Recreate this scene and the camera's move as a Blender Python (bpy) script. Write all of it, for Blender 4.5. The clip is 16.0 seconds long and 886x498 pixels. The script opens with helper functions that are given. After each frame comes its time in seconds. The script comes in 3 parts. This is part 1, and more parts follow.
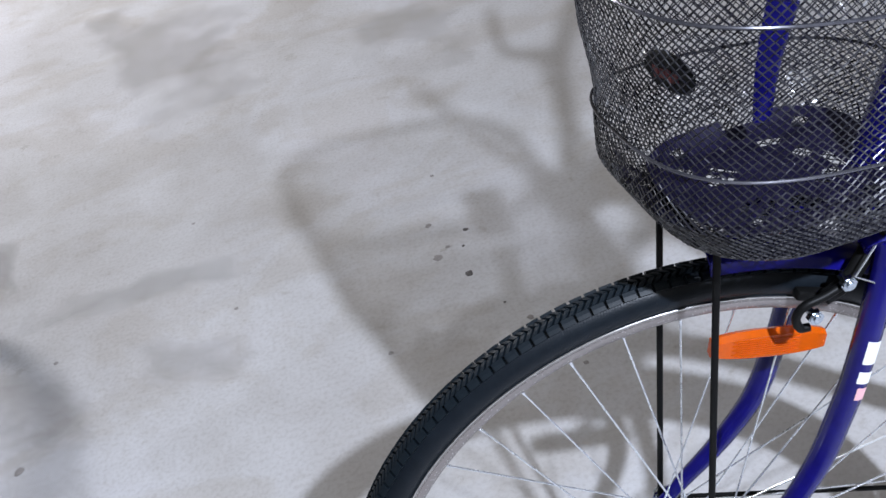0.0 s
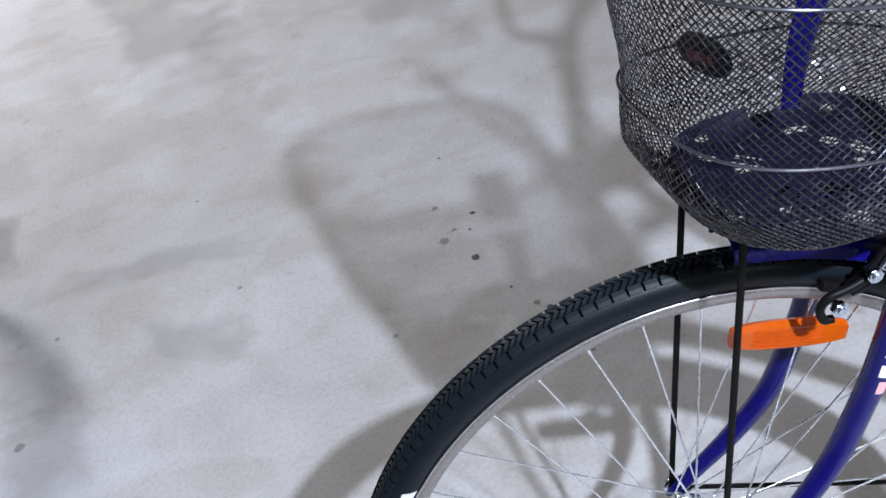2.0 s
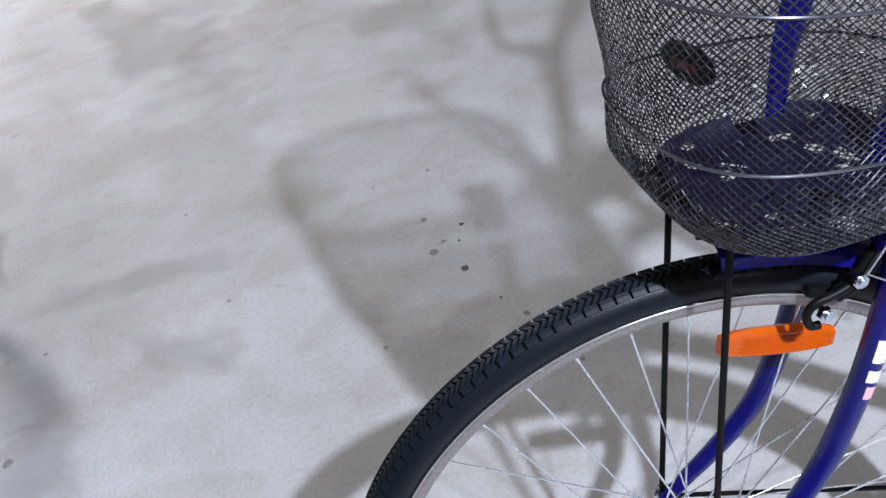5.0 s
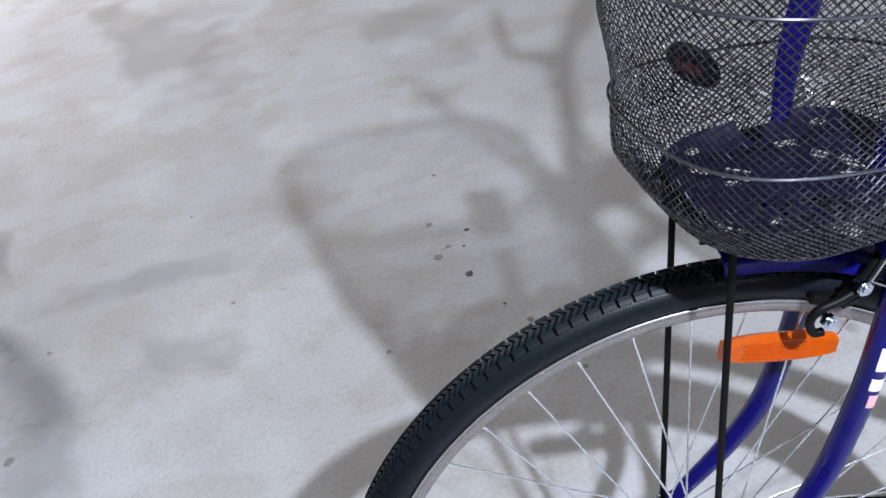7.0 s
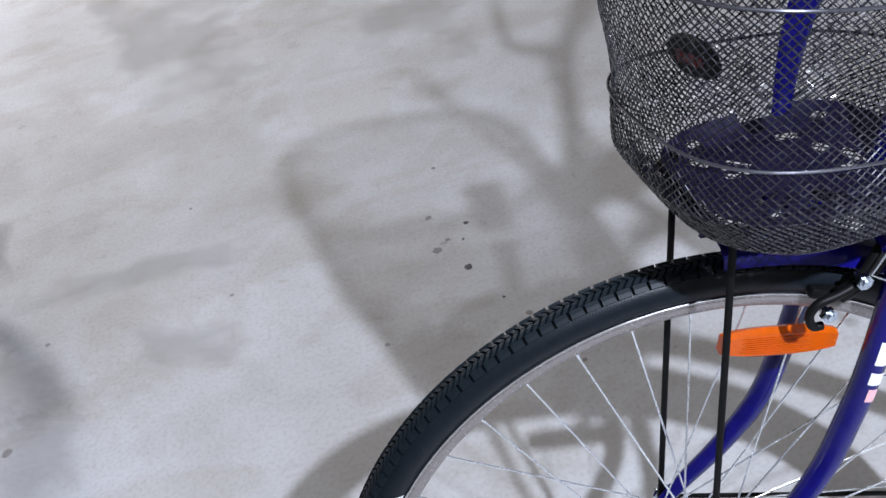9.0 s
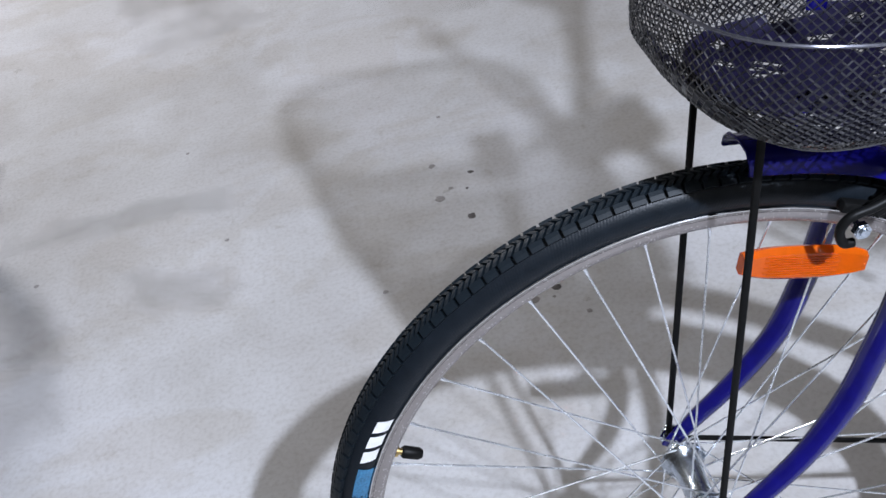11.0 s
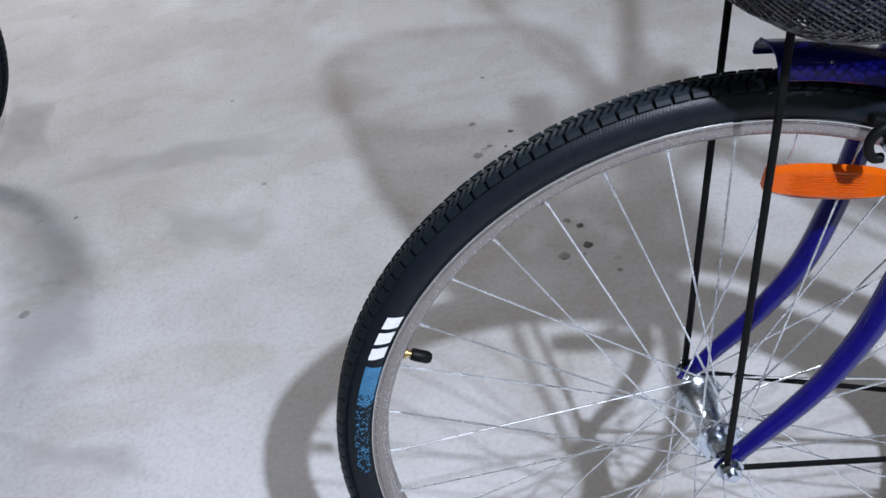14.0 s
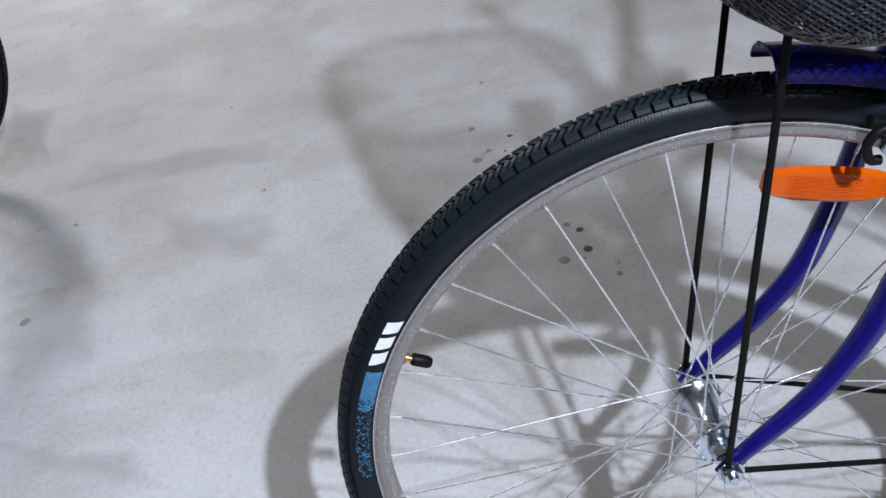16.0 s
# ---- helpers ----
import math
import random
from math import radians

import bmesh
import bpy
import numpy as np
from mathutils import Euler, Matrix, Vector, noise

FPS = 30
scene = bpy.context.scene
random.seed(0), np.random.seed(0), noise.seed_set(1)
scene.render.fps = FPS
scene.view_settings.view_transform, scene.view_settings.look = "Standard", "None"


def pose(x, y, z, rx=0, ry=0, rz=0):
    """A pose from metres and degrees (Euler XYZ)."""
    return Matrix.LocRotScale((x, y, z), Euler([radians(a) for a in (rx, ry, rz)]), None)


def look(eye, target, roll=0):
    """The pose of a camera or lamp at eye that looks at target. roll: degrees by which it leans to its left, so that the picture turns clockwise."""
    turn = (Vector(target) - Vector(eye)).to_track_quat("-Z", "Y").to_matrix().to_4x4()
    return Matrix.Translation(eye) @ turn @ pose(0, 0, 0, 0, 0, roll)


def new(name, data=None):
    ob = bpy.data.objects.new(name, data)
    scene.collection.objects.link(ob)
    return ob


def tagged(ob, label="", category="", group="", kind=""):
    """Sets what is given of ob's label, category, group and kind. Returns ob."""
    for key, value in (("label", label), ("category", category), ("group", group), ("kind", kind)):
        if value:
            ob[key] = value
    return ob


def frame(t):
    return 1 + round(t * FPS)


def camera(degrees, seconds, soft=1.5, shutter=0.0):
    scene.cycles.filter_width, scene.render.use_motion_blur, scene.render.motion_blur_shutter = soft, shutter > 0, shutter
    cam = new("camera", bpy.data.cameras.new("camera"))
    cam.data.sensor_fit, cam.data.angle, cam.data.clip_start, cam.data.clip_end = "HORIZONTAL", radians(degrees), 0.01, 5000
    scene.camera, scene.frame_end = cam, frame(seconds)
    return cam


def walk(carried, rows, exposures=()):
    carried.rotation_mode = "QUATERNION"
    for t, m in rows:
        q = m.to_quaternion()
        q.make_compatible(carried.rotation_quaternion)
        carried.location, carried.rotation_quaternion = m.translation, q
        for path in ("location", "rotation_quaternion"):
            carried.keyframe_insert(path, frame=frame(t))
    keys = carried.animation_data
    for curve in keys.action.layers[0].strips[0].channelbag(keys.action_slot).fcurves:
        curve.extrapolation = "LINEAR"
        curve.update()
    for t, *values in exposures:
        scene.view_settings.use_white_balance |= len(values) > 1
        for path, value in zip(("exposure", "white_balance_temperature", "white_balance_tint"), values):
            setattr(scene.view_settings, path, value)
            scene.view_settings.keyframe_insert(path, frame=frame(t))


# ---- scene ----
cam = camera(49.34, 16.0)
PATH = [
    (0, (-0.1650, -0.4938, 1.2068), (-0.1365, 0.6759, 0.2682), -16.13),
    (0.5, (-0.1812, -0.4788, 1.2023), (-0.1554, 0.6752, 0.2444), -15.31),
    (1, (-0.1808, -0.4771, 1.2020), (-0.1543, 0.6732, 0.2397), -15.21),
    (1.5, (-0.1807, -0.4783, 1.2010), (-0.1556, 0.6753, 0.2425), -15.17),
    (2, (-0.1807, -0.4789, 1.2005), (-0.1563, 0.6743, 0.2417), -15.11),
    (2.5, (-0.1810, -0.4781, 1.2010), (-0.1521, 0.6743, 0.2412), -15.06),
    (3, (-0.1787, -0.4788, 1.2004), (-0.1480, 0.6735, 0.2405), -15.35),
    (3.5, (-0.1798, -0.4792, 1.2002), (-0.1355, 0.6786, 0.2475), -15.10),
    (6, (-0.1787, -0.4844, 1.1988), (-0.1394, 0.6825, 0.2571), -14.65),
    (6.5, (-0.1782, -0.4852, 1.1979), (-0.1445, 0.6869, 0.2625), -14.51),
    (7, (-0.1784, -0.4851, 1.1931), (-0.1398, 0.6868, 0.2576), -14.26),
    (7.5, (-0.1783, -0.4836, 1.1969), (-0.1425, 0.6815, 0.2529), -14.41),
    (8, (-0.1786, -0.4837, 1.1973), (-0.1426, 0.6783, 0.2494), -14.37),
    (8.5, (-0.1781, -0.4842, 1.1973), (-0.1418, 0.6790, 0.2510), -14.28),
    (10.8, (-0.1846, -0.4733, 1.1145), (-0.1532, 0.7006, 0.1811), -12.97),
    (11, (-0.1863, -0.4719, 1.1071), (-0.1652, 0.6752, 0.1409), -13.11),
    (11.5, (-0.1873, -0.4755, 1.0847), (-0.1826, 0.6795, 0.1276), -12.93),
    (12, (-0.1902, -0.4792, 1.0692), (-0.1872, 0.6638, 0.0978), -12.41),
    (12.5, (-0.1892, -0.4893, 1.0606), (-0.2028, 0.6694, 0.1081), -12.35),
    (13, (-0.1866, -0.5046, 1.0505), (-0.2494, 0.6411, 0.0844), -12.18),
    (13.5, (-0.1809, -0.5262, 1.0496), (-0.2393, 0.6269, 0.0920), -11.58),
    (14, (-0.1817, -0.5204, 1.0434), (-0.2290, 0.6320, 0.0844), -11.57),
    (14.5, (-0.1822, -0.5198, 1.0438), (-0.2278, 0.6419, 0.0959), -12.10),
    (15, (-0.1810, -0.5215, 1.0436), (-0.2283, 0.6402, 0.0958), -12.05),
    (15.5, (-0.1816, -0.5207, 1.0425), (-0.2280, 0.6371, 0.0901), -11.92),
    (16, (-0.1813, -0.5216, 1.0438), (-0.2276, 0.6359, 0.0909), -11.90),
]
EXPOSURES = [(0, 0.0), (8.5, 0.0), (12.5, -0.06), (14, -0.13), (16, -0.13)]
walk(cam, [(t, look(e, g, r)) for t, e, g, r in PATH], EXPOSURES)

# fitted sizes and places, metres and degrees
LAMP, LAMP_W = (0.357, -0.905, 1.894), 198
LAMP2, LAMP2_W = (-1.8, 3.8, 2.5), 275
LEAN = -5.82
SPOKE_PHASE = -4.6
VALVE = 152.1
MARK = (radians(143.2), radians(152.4))
REFL = ((0.0435, -0.008, 0.583), (0.1430, -0.008, 0.558))
FORK = [(0.002, 0.0570, 0.338), (0.025, 0.0560, 0.360), (0.068, 0.0520, 0.400), (0.106, 0.0490, 0.450), (0.128, 0.0480, 0.500), (0.142, 0.0480, 0.540), (0.158, 0.0475, 0.600), (0.174, 0.0460, 0.670)]
CALIPER = (0.128, 0.645)
BOLTS = [((0.118, -0.046, 0.618), 0.0068), ((0.146, -0.046, 0.642), 0.0068)]
GUARD = 82.4
STAY_END = (0.330, 0.245)
STAY_TOP = (0.041, 0.058, 0.735)
BASKET = [(0.715, 0.0700, 0.0760, 0.1165), (0.720, 0.0890, 0.0930, 0.1167), (0.733, 0.1120, 0.1080, 0.1172), (0.757, 0.1300, 0.1160, 0.1186), (0.780, 0.1290, 0.1160, 0.1197), (0.800, 0.1262, 0.1125, 0.1204),
          (0.817, 0.1268, 0.1138, 0.1209), (0.850, 0.1310, 0.1180, 0.1222), (0.900, 0.1310, 0.1205, 0.1240), (0.945, 0.1300, 0.1193, 0.1257), (1.030, 0.1180, 0.1120, 0.1250)]
BASKET_TILT, BASKET_SIDE, BASKET_YAW = 0.20, 0.0, 0.095
BANDS = (0.792, 0.895)
CLAMP = (0.268, 0.0, 0.955)
BADGE_Y, BADGE_Z = -0.062, 0.872
OTHER, OTHER_TURN = (-1.345, 1.225, 0.0), 8
DROPS = [(-0.142, 1.097, 0.0065, 1), (-0.072, 1.049, 0.0055, 0), (-0.095, 0.915, 0.0075, 0), (-0.143, 0.988, 0.0100, 1), (-0.118, 1.012, 0.0050, 1), (-0.088, 1.001, 0.0030, 0),
         (-0.101, 1.267, 0.0045, 1), (-0.558, 1.021, 0.0045, 1), (-0.370, 2.039, 0.0170, 2), (-0.969, 0.757, 0.0090, 1), (-0.649, 1.363, 0.0040, 1), (0.003, 0.679, 0.0075, 0),
         (0.001, 0.731, 0.0055, 0), (-0.039, 0.662, 0.0085, 1), (0.040, 0.607, 0.0050, 1), (-0.051, 0.808, 0.0030, 0), (-0.005, 0.658, 0.0030, 1), (0.043, 0.634, 0.0050, 2),
         (-0.932, 1.022, 0.0050, 1), (-0.129, 1.007, 0.0060, 2), (-0.276, 0.767, 0.0050, 1), (-0.018, 0.751, 0.0060, 1), (-1.136, 1.978, 0.0110, 2), (-1.033, 1.874, 0.0080, 2)]
# floor tints; those near the second wheel paint its soft shade
PATCHES = [(((-1.091, 1.277), (-0.474, 1.213), (-0.457, 1.095), (-1.066, 1.128)), (0.46, 0.45, 0.44), 0.24),
           (((-0.956, 0.493), (-0.679, 0.428), (-0.658, 0.337), (-0.927, 0.390)), (0.44, 0.42, 0.4), 0.22),
           (((-1.185, 3.052), (-0.397, 2.476), (-0.419, 1.630), (-0.788, 1.673)), (0.4, 0.37, 0.345), 0.24),
           (((-1.136, 1.115), (-0.809, 0.951), (-0.789, 0.733), (-1.084, 0.849)), (0.38, 0.35, 0.33), 0.30),
           (((-0.843, 1.082), (-0.467, 0.956), (-0.501, 0.768), (-0.813, 0.854)), (0.42, 0.385, 0.355), 0.23),
           (((-1.239, 1.642), (-1.076, 1.524), (-1.019, 1.225), (-1.167, 1.273)), (0.38, 0.36, 0.35), 0.29),
           (((-0.157, 2.300), (0.195, 2.042), (0.100, 1.706), (-0.259, 1.741)), (0.42, 0.395, 0.37), 0.19),
           (((-1.101, 1.002), (-0.841, 0.773), (-0.752, 0.528), (-0.956, 0.491)), (0.42, 0.4, 0.38), 0.16)]

# ---------------------------------------------------------------- world, lamp, exposure
world = bpy.data.worlds.new("night")
scene.world = world
world.use_nodes = True
world.node_tree.nodes["Background"].inputs["Color"].default_value = (0.75, 0.8, 1.0, 1)
world.node_tree.nodes["Background"].inputs["Strength"].default_value = 0.02
scene.view_settings.exposure = 0.0


def bulb(name, place, watts, radius, colour):
    lamp = bpy.data.lights.new(name, "POINT")
    lamp.energy, lamp.shadow_soft_size, lamp.color = watts, radius, colour
    ob = new(name, lamp)
    ob.location = place
    return ob


bulb("porch_bulb", LAMP, LAMP_W, 0.022, (0.87, 0.965, 1.165))
bulb("far_bulb", LAMP2, LAMP2_W, 0.32, (0.965, 0.968, 1.02))


# ---------------------------------------------------------------- materials
def shader(name, colour, rough=0.5, metal=0.0, grain=None, bump=0.0, bump_scale=200.0, spec=0.5, coat=0.0, island=0.0, space="Object"):
    """A Principled surface with two scales of variation: grain = (scale, amount)."""
    m = bpy.data.materials.new(name)
    m.use_nodes = True
    nt = m.node_tree
    b = nt.nodes["Principled BSDF"]
    b.inputs["Roughness"].default_value, b.inputs["Metallic"].default_value = rough, metal
    b.inputs["Specular IOR Level"].default_value = spec
    b.inputs["Coat Weight"].default_value = coat
    b.inputs["Coat Roughness"].default_value = 0.08
    b.inputs["Base Color"].default_value = (*colour, 1)
    co = nt.nodes.new("ShaderNodeTexCoord")
    if grain:
        scale, amount = grain
        n1 = nt.nodes.new("ShaderNodeTexNoise")
        n1.inputs["Scale"].default_value, n1.inputs["Detail"].default_value = scale, 6
        n2 = nt.nodes.new("ShaderNodeTexNoise")
        n2.inputs["Scale"].default_value, n2.inputs["Detail"].default_value = scale * 9, 3
        for n in (n1, n2):
            nt.links.new(co.outputs[space], n.inputs["Vector"])
        add = nt.nodes.new("ShaderNodeMath")
        add.operation = "ADD"
        nt.links.new(n1.outputs["Fac"], add.inputs[0])
        nt.links.new(n2.outputs["Fac"], add.inputs[1])
        rng = nt.nodes.new("ShaderNodeMapRange")
        rng.inputs["From Min"].default_value, rng.inputs["From Max"].default_value = 0.6, 1.4
        rng.inputs["To Min"].default_value, rng.inputs["To Max"].default_value = 1 - amount, 1 + amount
        nt.links.new(add.outputs[0], rng.inputs["Value"])
        mul = nt.nodes.new("ShaderNodeVectorMath")
        mul.operation = "SCALE"
        mul.inputs[0].default_value = colour
        nt.links.new(rng.outputs[0], mul.inputs["Scale"])
        nt.links.new(mul.outputs[0], b.inputs["Base Color"])
        rr = nt.nodes.new("ShaderNodeMapRange")
        rr.inputs["To Min"].default_value, rr.inputs["To Max"].default_value = max(0.02, rough - 0.12), min(1, rough + 0.12)
        nt.links.new(n1.outputs["Fac"], rr.inputs["Value"])
        nt.links.new(rr.outputs[0], b.inputs["Roughness"])
    if bump:
        n3 = nt.nodes.new("ShaderNodeTexNoise")
        n3.inputs["Scale"].default_value, n3.inputs["Detail"].default_value = bump_scale, 4
        nt.links.new(co.outputs[space], n3.inputs["Vector"])
        bp = nt.nodes.new("ShaderNodeBump")
        bp.inputs["Strength"].default_value, bp.inputs["Distance"].default_value = bump, 0.002
        nt.links.new(n3.outputs["Fac"], bp.inputs["Height"])
        nt.links.new(bp.outputs[0], b.inputs["Normal"])
    return m


def concrete_floor():
    """Pale trowelled cement with cloudy stains, trowel sweeps and fine grit."""
    m = bpy.data.materials.new("cement_floor")
    m.use_nodes = True
    nt = m.node_tree
    b = nt.nodes["Principled BSDF"]
    co = nt.nodes.new("ShaderNodeTexCoord")

    def noise_node(scale, detail, stretch=(1, 1, 1), turn=0.0, dist=0.0, rough=0.55):
        mp = nt.nodes.new("ShaderNodeMapping")
        mp.inputs["Scale"].default_value, mp.inputs["Rotation"].default_value = stretch, (0, 0, turn)
        n = nt.nodes.new("ShaderNodeTexNoise")
        n.inputs["Scale"].default_value, n.inputs["Detail"].default_value = scale, detail
        n.inputs["Distortion"].default_value, n.inputs["Roughness"].default_value = dist, rough
        nt.links.new(co.outputs["Object"], mp.inputs["Vector"])
        nt.links.new(mp.outputs[0], n.inputs["Vector"])
        return n.outputs["Fac"]

    def ramp(fac, stops):
        r = nt.nodes.new("ShaderNodeValToRGB")
        while len(r.color_ramp.elements) < len(stops):
            r.color_ramp.elements.new(0.5)
        for e, (p, c) in zip(r.color_ramp.elements, stops):
            e.position, e.color = p, (*c, 1)
        nt.links.new(fac, r.inputs["Fac"])
        return r.outputs["Color"]

    def mix(a, c, how, fac):
        x = nt.nodes.new("ShaderNodeMixRGB")
        x.blend_type = how
        x.inputs["Fac"].default_value = fac
        nt.links.new(a, x.inputs["Color1"])
        nt.links.new(c, x.inputs["Color2"])
        return x.outputs["Color"]

    cloud = ramp(noise_node(1.3, 5, dist=0.5), [(0.32, (0.56, 0.55, 0.555)), (0.5, (0.63, 0.63, 0.645)), (0.66, (0.68, 0.68, 0.71))])
    sweep = ramp(noise_node(1.6, 4, (1, 1.8, 1), -0.45, 0.3), [(0.36, (0.80, 0.785, 0.77)), (0.5, (1, 1, 1)), (0.64, (1.05, 1.05, 1.06))])
    brown = ramp(noise_node(3.2, 7, dist=0.25, rough=0.62), [(0.30, (0.84, 0.82, 0.79)), (0.52, (1, 1, 1)), (1, (1, 1, 1))])
    speck = ramp(noise_node(17, 9, dist=0.3, rough=0.7), [(0.30, (0.72, 0.68, 0.63)), (0.40, (0.97, 0.965, 0.96)), (0.62, (1, 1, 1)), (0.75, (1.07, 1.07, 1.07))])
    grit = ramp(noise_node(130, 3), [(0.3, (0.84, 0.825, 0.81)), (0.52, (1, 1, 1)), (0.75, (1.07, 1.07, 1.07))])
    scuff = ramp(noise_node(9, 6, (1, 6, 1), 0.9, 0.4), [(0.30, (0.86, 0.84, 0.82)), (0.42, (1, 1, 1)), (1, (1, 1, 1))])
    c = mix(cloud, sweep, "MULTIPLY", 0.35)
    c = mix(c, brown, "MULTIPLY", 0.75)
    c = mix(c, speck, "MULTIPLY", 0.60)
    c = mix(c, scuff, "MULTIPLY", 0.12)
    skim = ramp(noise_node(1.15, 9, dist=0.5, rough=0.58), [(0.40, (0.90, 0.888, 0.872)), (0.50, (0.955, 0.95, 0.945)), (0.535, (1, 1, 1.005)), (0.7, (1.03, 1.03, 1.04))])
    wash = ramp(noise_node(2.7, 9, (1, 1.5, 1), 0.5, 0.4, 0.6), [(0.42, (0.915, 0.895, 0.865)), (0.50, (1, 1, 1)), (1, (1, 1, 1))])
    c = mix(c, skim, "MULTIPLY", 0.9)
    c = mix(c, wash, "MULTIPLY", 1.0)
    c = mix(c, grit, "MULTIPLY", 0.7)
    nt.links.new(c, b.inputs["Base Color"])
    b.inputs["Roughness"].default_value = 0.62
    b.inputs["Specular IOR Level"].default_value = 0.3
    bp = nt.nodes.new("ShaderNodeBump")
    bp.inputs["Strength"].default_value, bp.inputs["Distance"].default_value = 0.25, 0.004
    nt.links.new(noise_node(38, 6), bp.inputs["Height"])
    nt.links.new(bp.outputs[0], b.inputs["Normal"])
    return m


M_FLOOR = concrete_floor()
# tones of the unseen walls and ceiling, kept dark for weak bounced light
M_WALL = shader("bounce_wall", (0.11, 0.10, 0.085), 0.8, grain=(2.0, 0.08), bump=0.2, bump_scale=60)
M_CEIL = shader("bounce_ceiling", (0.14, 0.13, 0.11), 0.85, grain=(1.5, 0.06))
M_RUBBER = shader("tyre_rubber", (0.0070, 0.0098, 0.0135), 0.40, grain=(14, 0.25), bump=0.10, bump_scale=500, spec=0.16)


def ribbed(m, count, lift):
    """Fine slanting moulded ribs round a tyre's sidewall."""
    nt = m.node_tree
    co = nt.nodes.new("ShaderNodeTexCoord")
    sep = nt.nodes.new("ShaderNodeSeparateXYZ")
    nt.links.new(co.outputs["Object"], sep.inputs[0])

    def calc(how, a, c=0.0):
        n = nt.nodes.new("ShaderNodeMath")
        n.operation = how
        for k, v in enumerate((a, c)):
            if isinstance(v, (int, float)):
                n.inputs[k].default_value = v
            else:
                nt.links.new(v, n.inputs[k])
        return n.outputs[0]
    up = calc("SUBTRACT", sep.outputs[2], 0.335)
    ang = calc("ARCTAN2", up, sep.outputs[0])
    rad = calc("SQRT", calc("ADD", calc("MULTIPLY", up, up), calc("MULTIPLY", sep.outputs[0], sep.outputs[0])))
    wave = calc("SINE", calc("ADD", calc("MULTIPLY", ang, float(count)), calc("MULTIPLY", rad, 900.0)))
    bp = nt.nodes.new("ShaderNodeBump")
    bp.inputs["Strength"].default_value, bp.inputs["Distance"].default_value = lift, 0.0006
    nt.links.new(wave, bp.inputs["Height"])
    b = nt.nodes["Principled BSDF"]
    nt.links.new(b.inputs["Normal"].links[0].from_socket, bp.inputs["Normal"])
    nt.links.new(bp.outputs[0], b.inputs["Normal"])


ribbed(M_RUBBER, 820, 0.07)
M_TREAD = shader("tread_rubber", (0.0060, 0.0100, 0.0140), 0.50, grain=(20, 0.2), bump=0.05, bump_scale=700, spec=0.22)
M_BLUE = shader("blue_lacquer", (0.005, 0.004, 0.108), 0.22, grain=(9, 0.25), spec=0.3, coat=0.35, bump=0.03, bump_scale=300)
M_CHROME = shader("chrome", (0.50, 0.55, 0.61), 0.17, 1.0, grain=(40, 0.25), bump=0.25, bump_scale=300)
M_LIP = shader("polished_edge", (0.50, 0.49, 0.48), 0.22, 0.95, grain=(50, 0.1))
M_SPOKE = shader("spoke_steel", (0.70, 0.72, 0.75), 0.26, 0.8, grain=(60, 0.15))
M_BLACK = shader("black_enamel", (0.003, 0.003, 0.003), 0.5, grain=(30, 0.3), spec=0.12)
M_WIRE = shader("basket_wire", (0.009, 0.009, 0.014), 0.36, grain=(60, 0.4), spec=0.9)
geo = M_WIRE.node_tree.nodes.new("ShaderNodeNewGeometry")
sheen = M_WIRE.node_tree.nodes.new("ShaderNodeMapRange")
sheen.inputs["To Min"].default_value, sheen.inputs["To Max"].default_value = 0.12, 0.50
M_WIRE.node_tree.links.new(geo.outputs["Random Per Island"], sheen.inputs["Value"])
M_WIRE.node_tree.links.new(sheen.outputs[0], M_WIRE.node_tree.nodes["Principled BSDF"].inputs["Roughness"])
M_BANDWIRE = shader("worn_band_wire", (0.13, 0.13, 0.15), 0.18, 0.8, grain=(60, 0.3))
M_PLASTIC = shader("black_plastic", (0.005, 0.005, 0.005), 0.5, grain=(50, 0.3), spec=0.14)
M_LINER = shader("liner_plastic", (0.010, 0.008, 0.030), 0.4, grain=(25, 0.4), spec=0.3)
M_WHITE = shader("white_print", (0.80, 0.80, 0.80), 0.5, grain=(120, 0.12))
M_BLUEPRINT = shader("blue_print", (0.035, 0.16, 0.30), 0.5, grain=(70, 0.6))
M_PINK = shader("pink_print", (0.75, 0.42, 0.46), 0.5, grain=(90, 0.15))
M_RED = shader("red_print", (0.20, 0.03, 0.03), 0.5, grain=(90, 0.2))
M_BRASS = shader("brass", (0.65, 0.47, 0.20), 0.3, 1.0, grain=(80, 0.2))
M_STAIN = shader("dried_drop", (0.10, 0.09, 0.09), 0.6, grain=(160, 0.4))
M_FAINT = shader("old_scuff", (0.49, 0.475, 0.465), 0.7, grain=(90, 0.25))
M_SMUDGE = shader("faded_drop", (0.30, 0.28, 0.275), 0.7, grain=(160, 0.3))


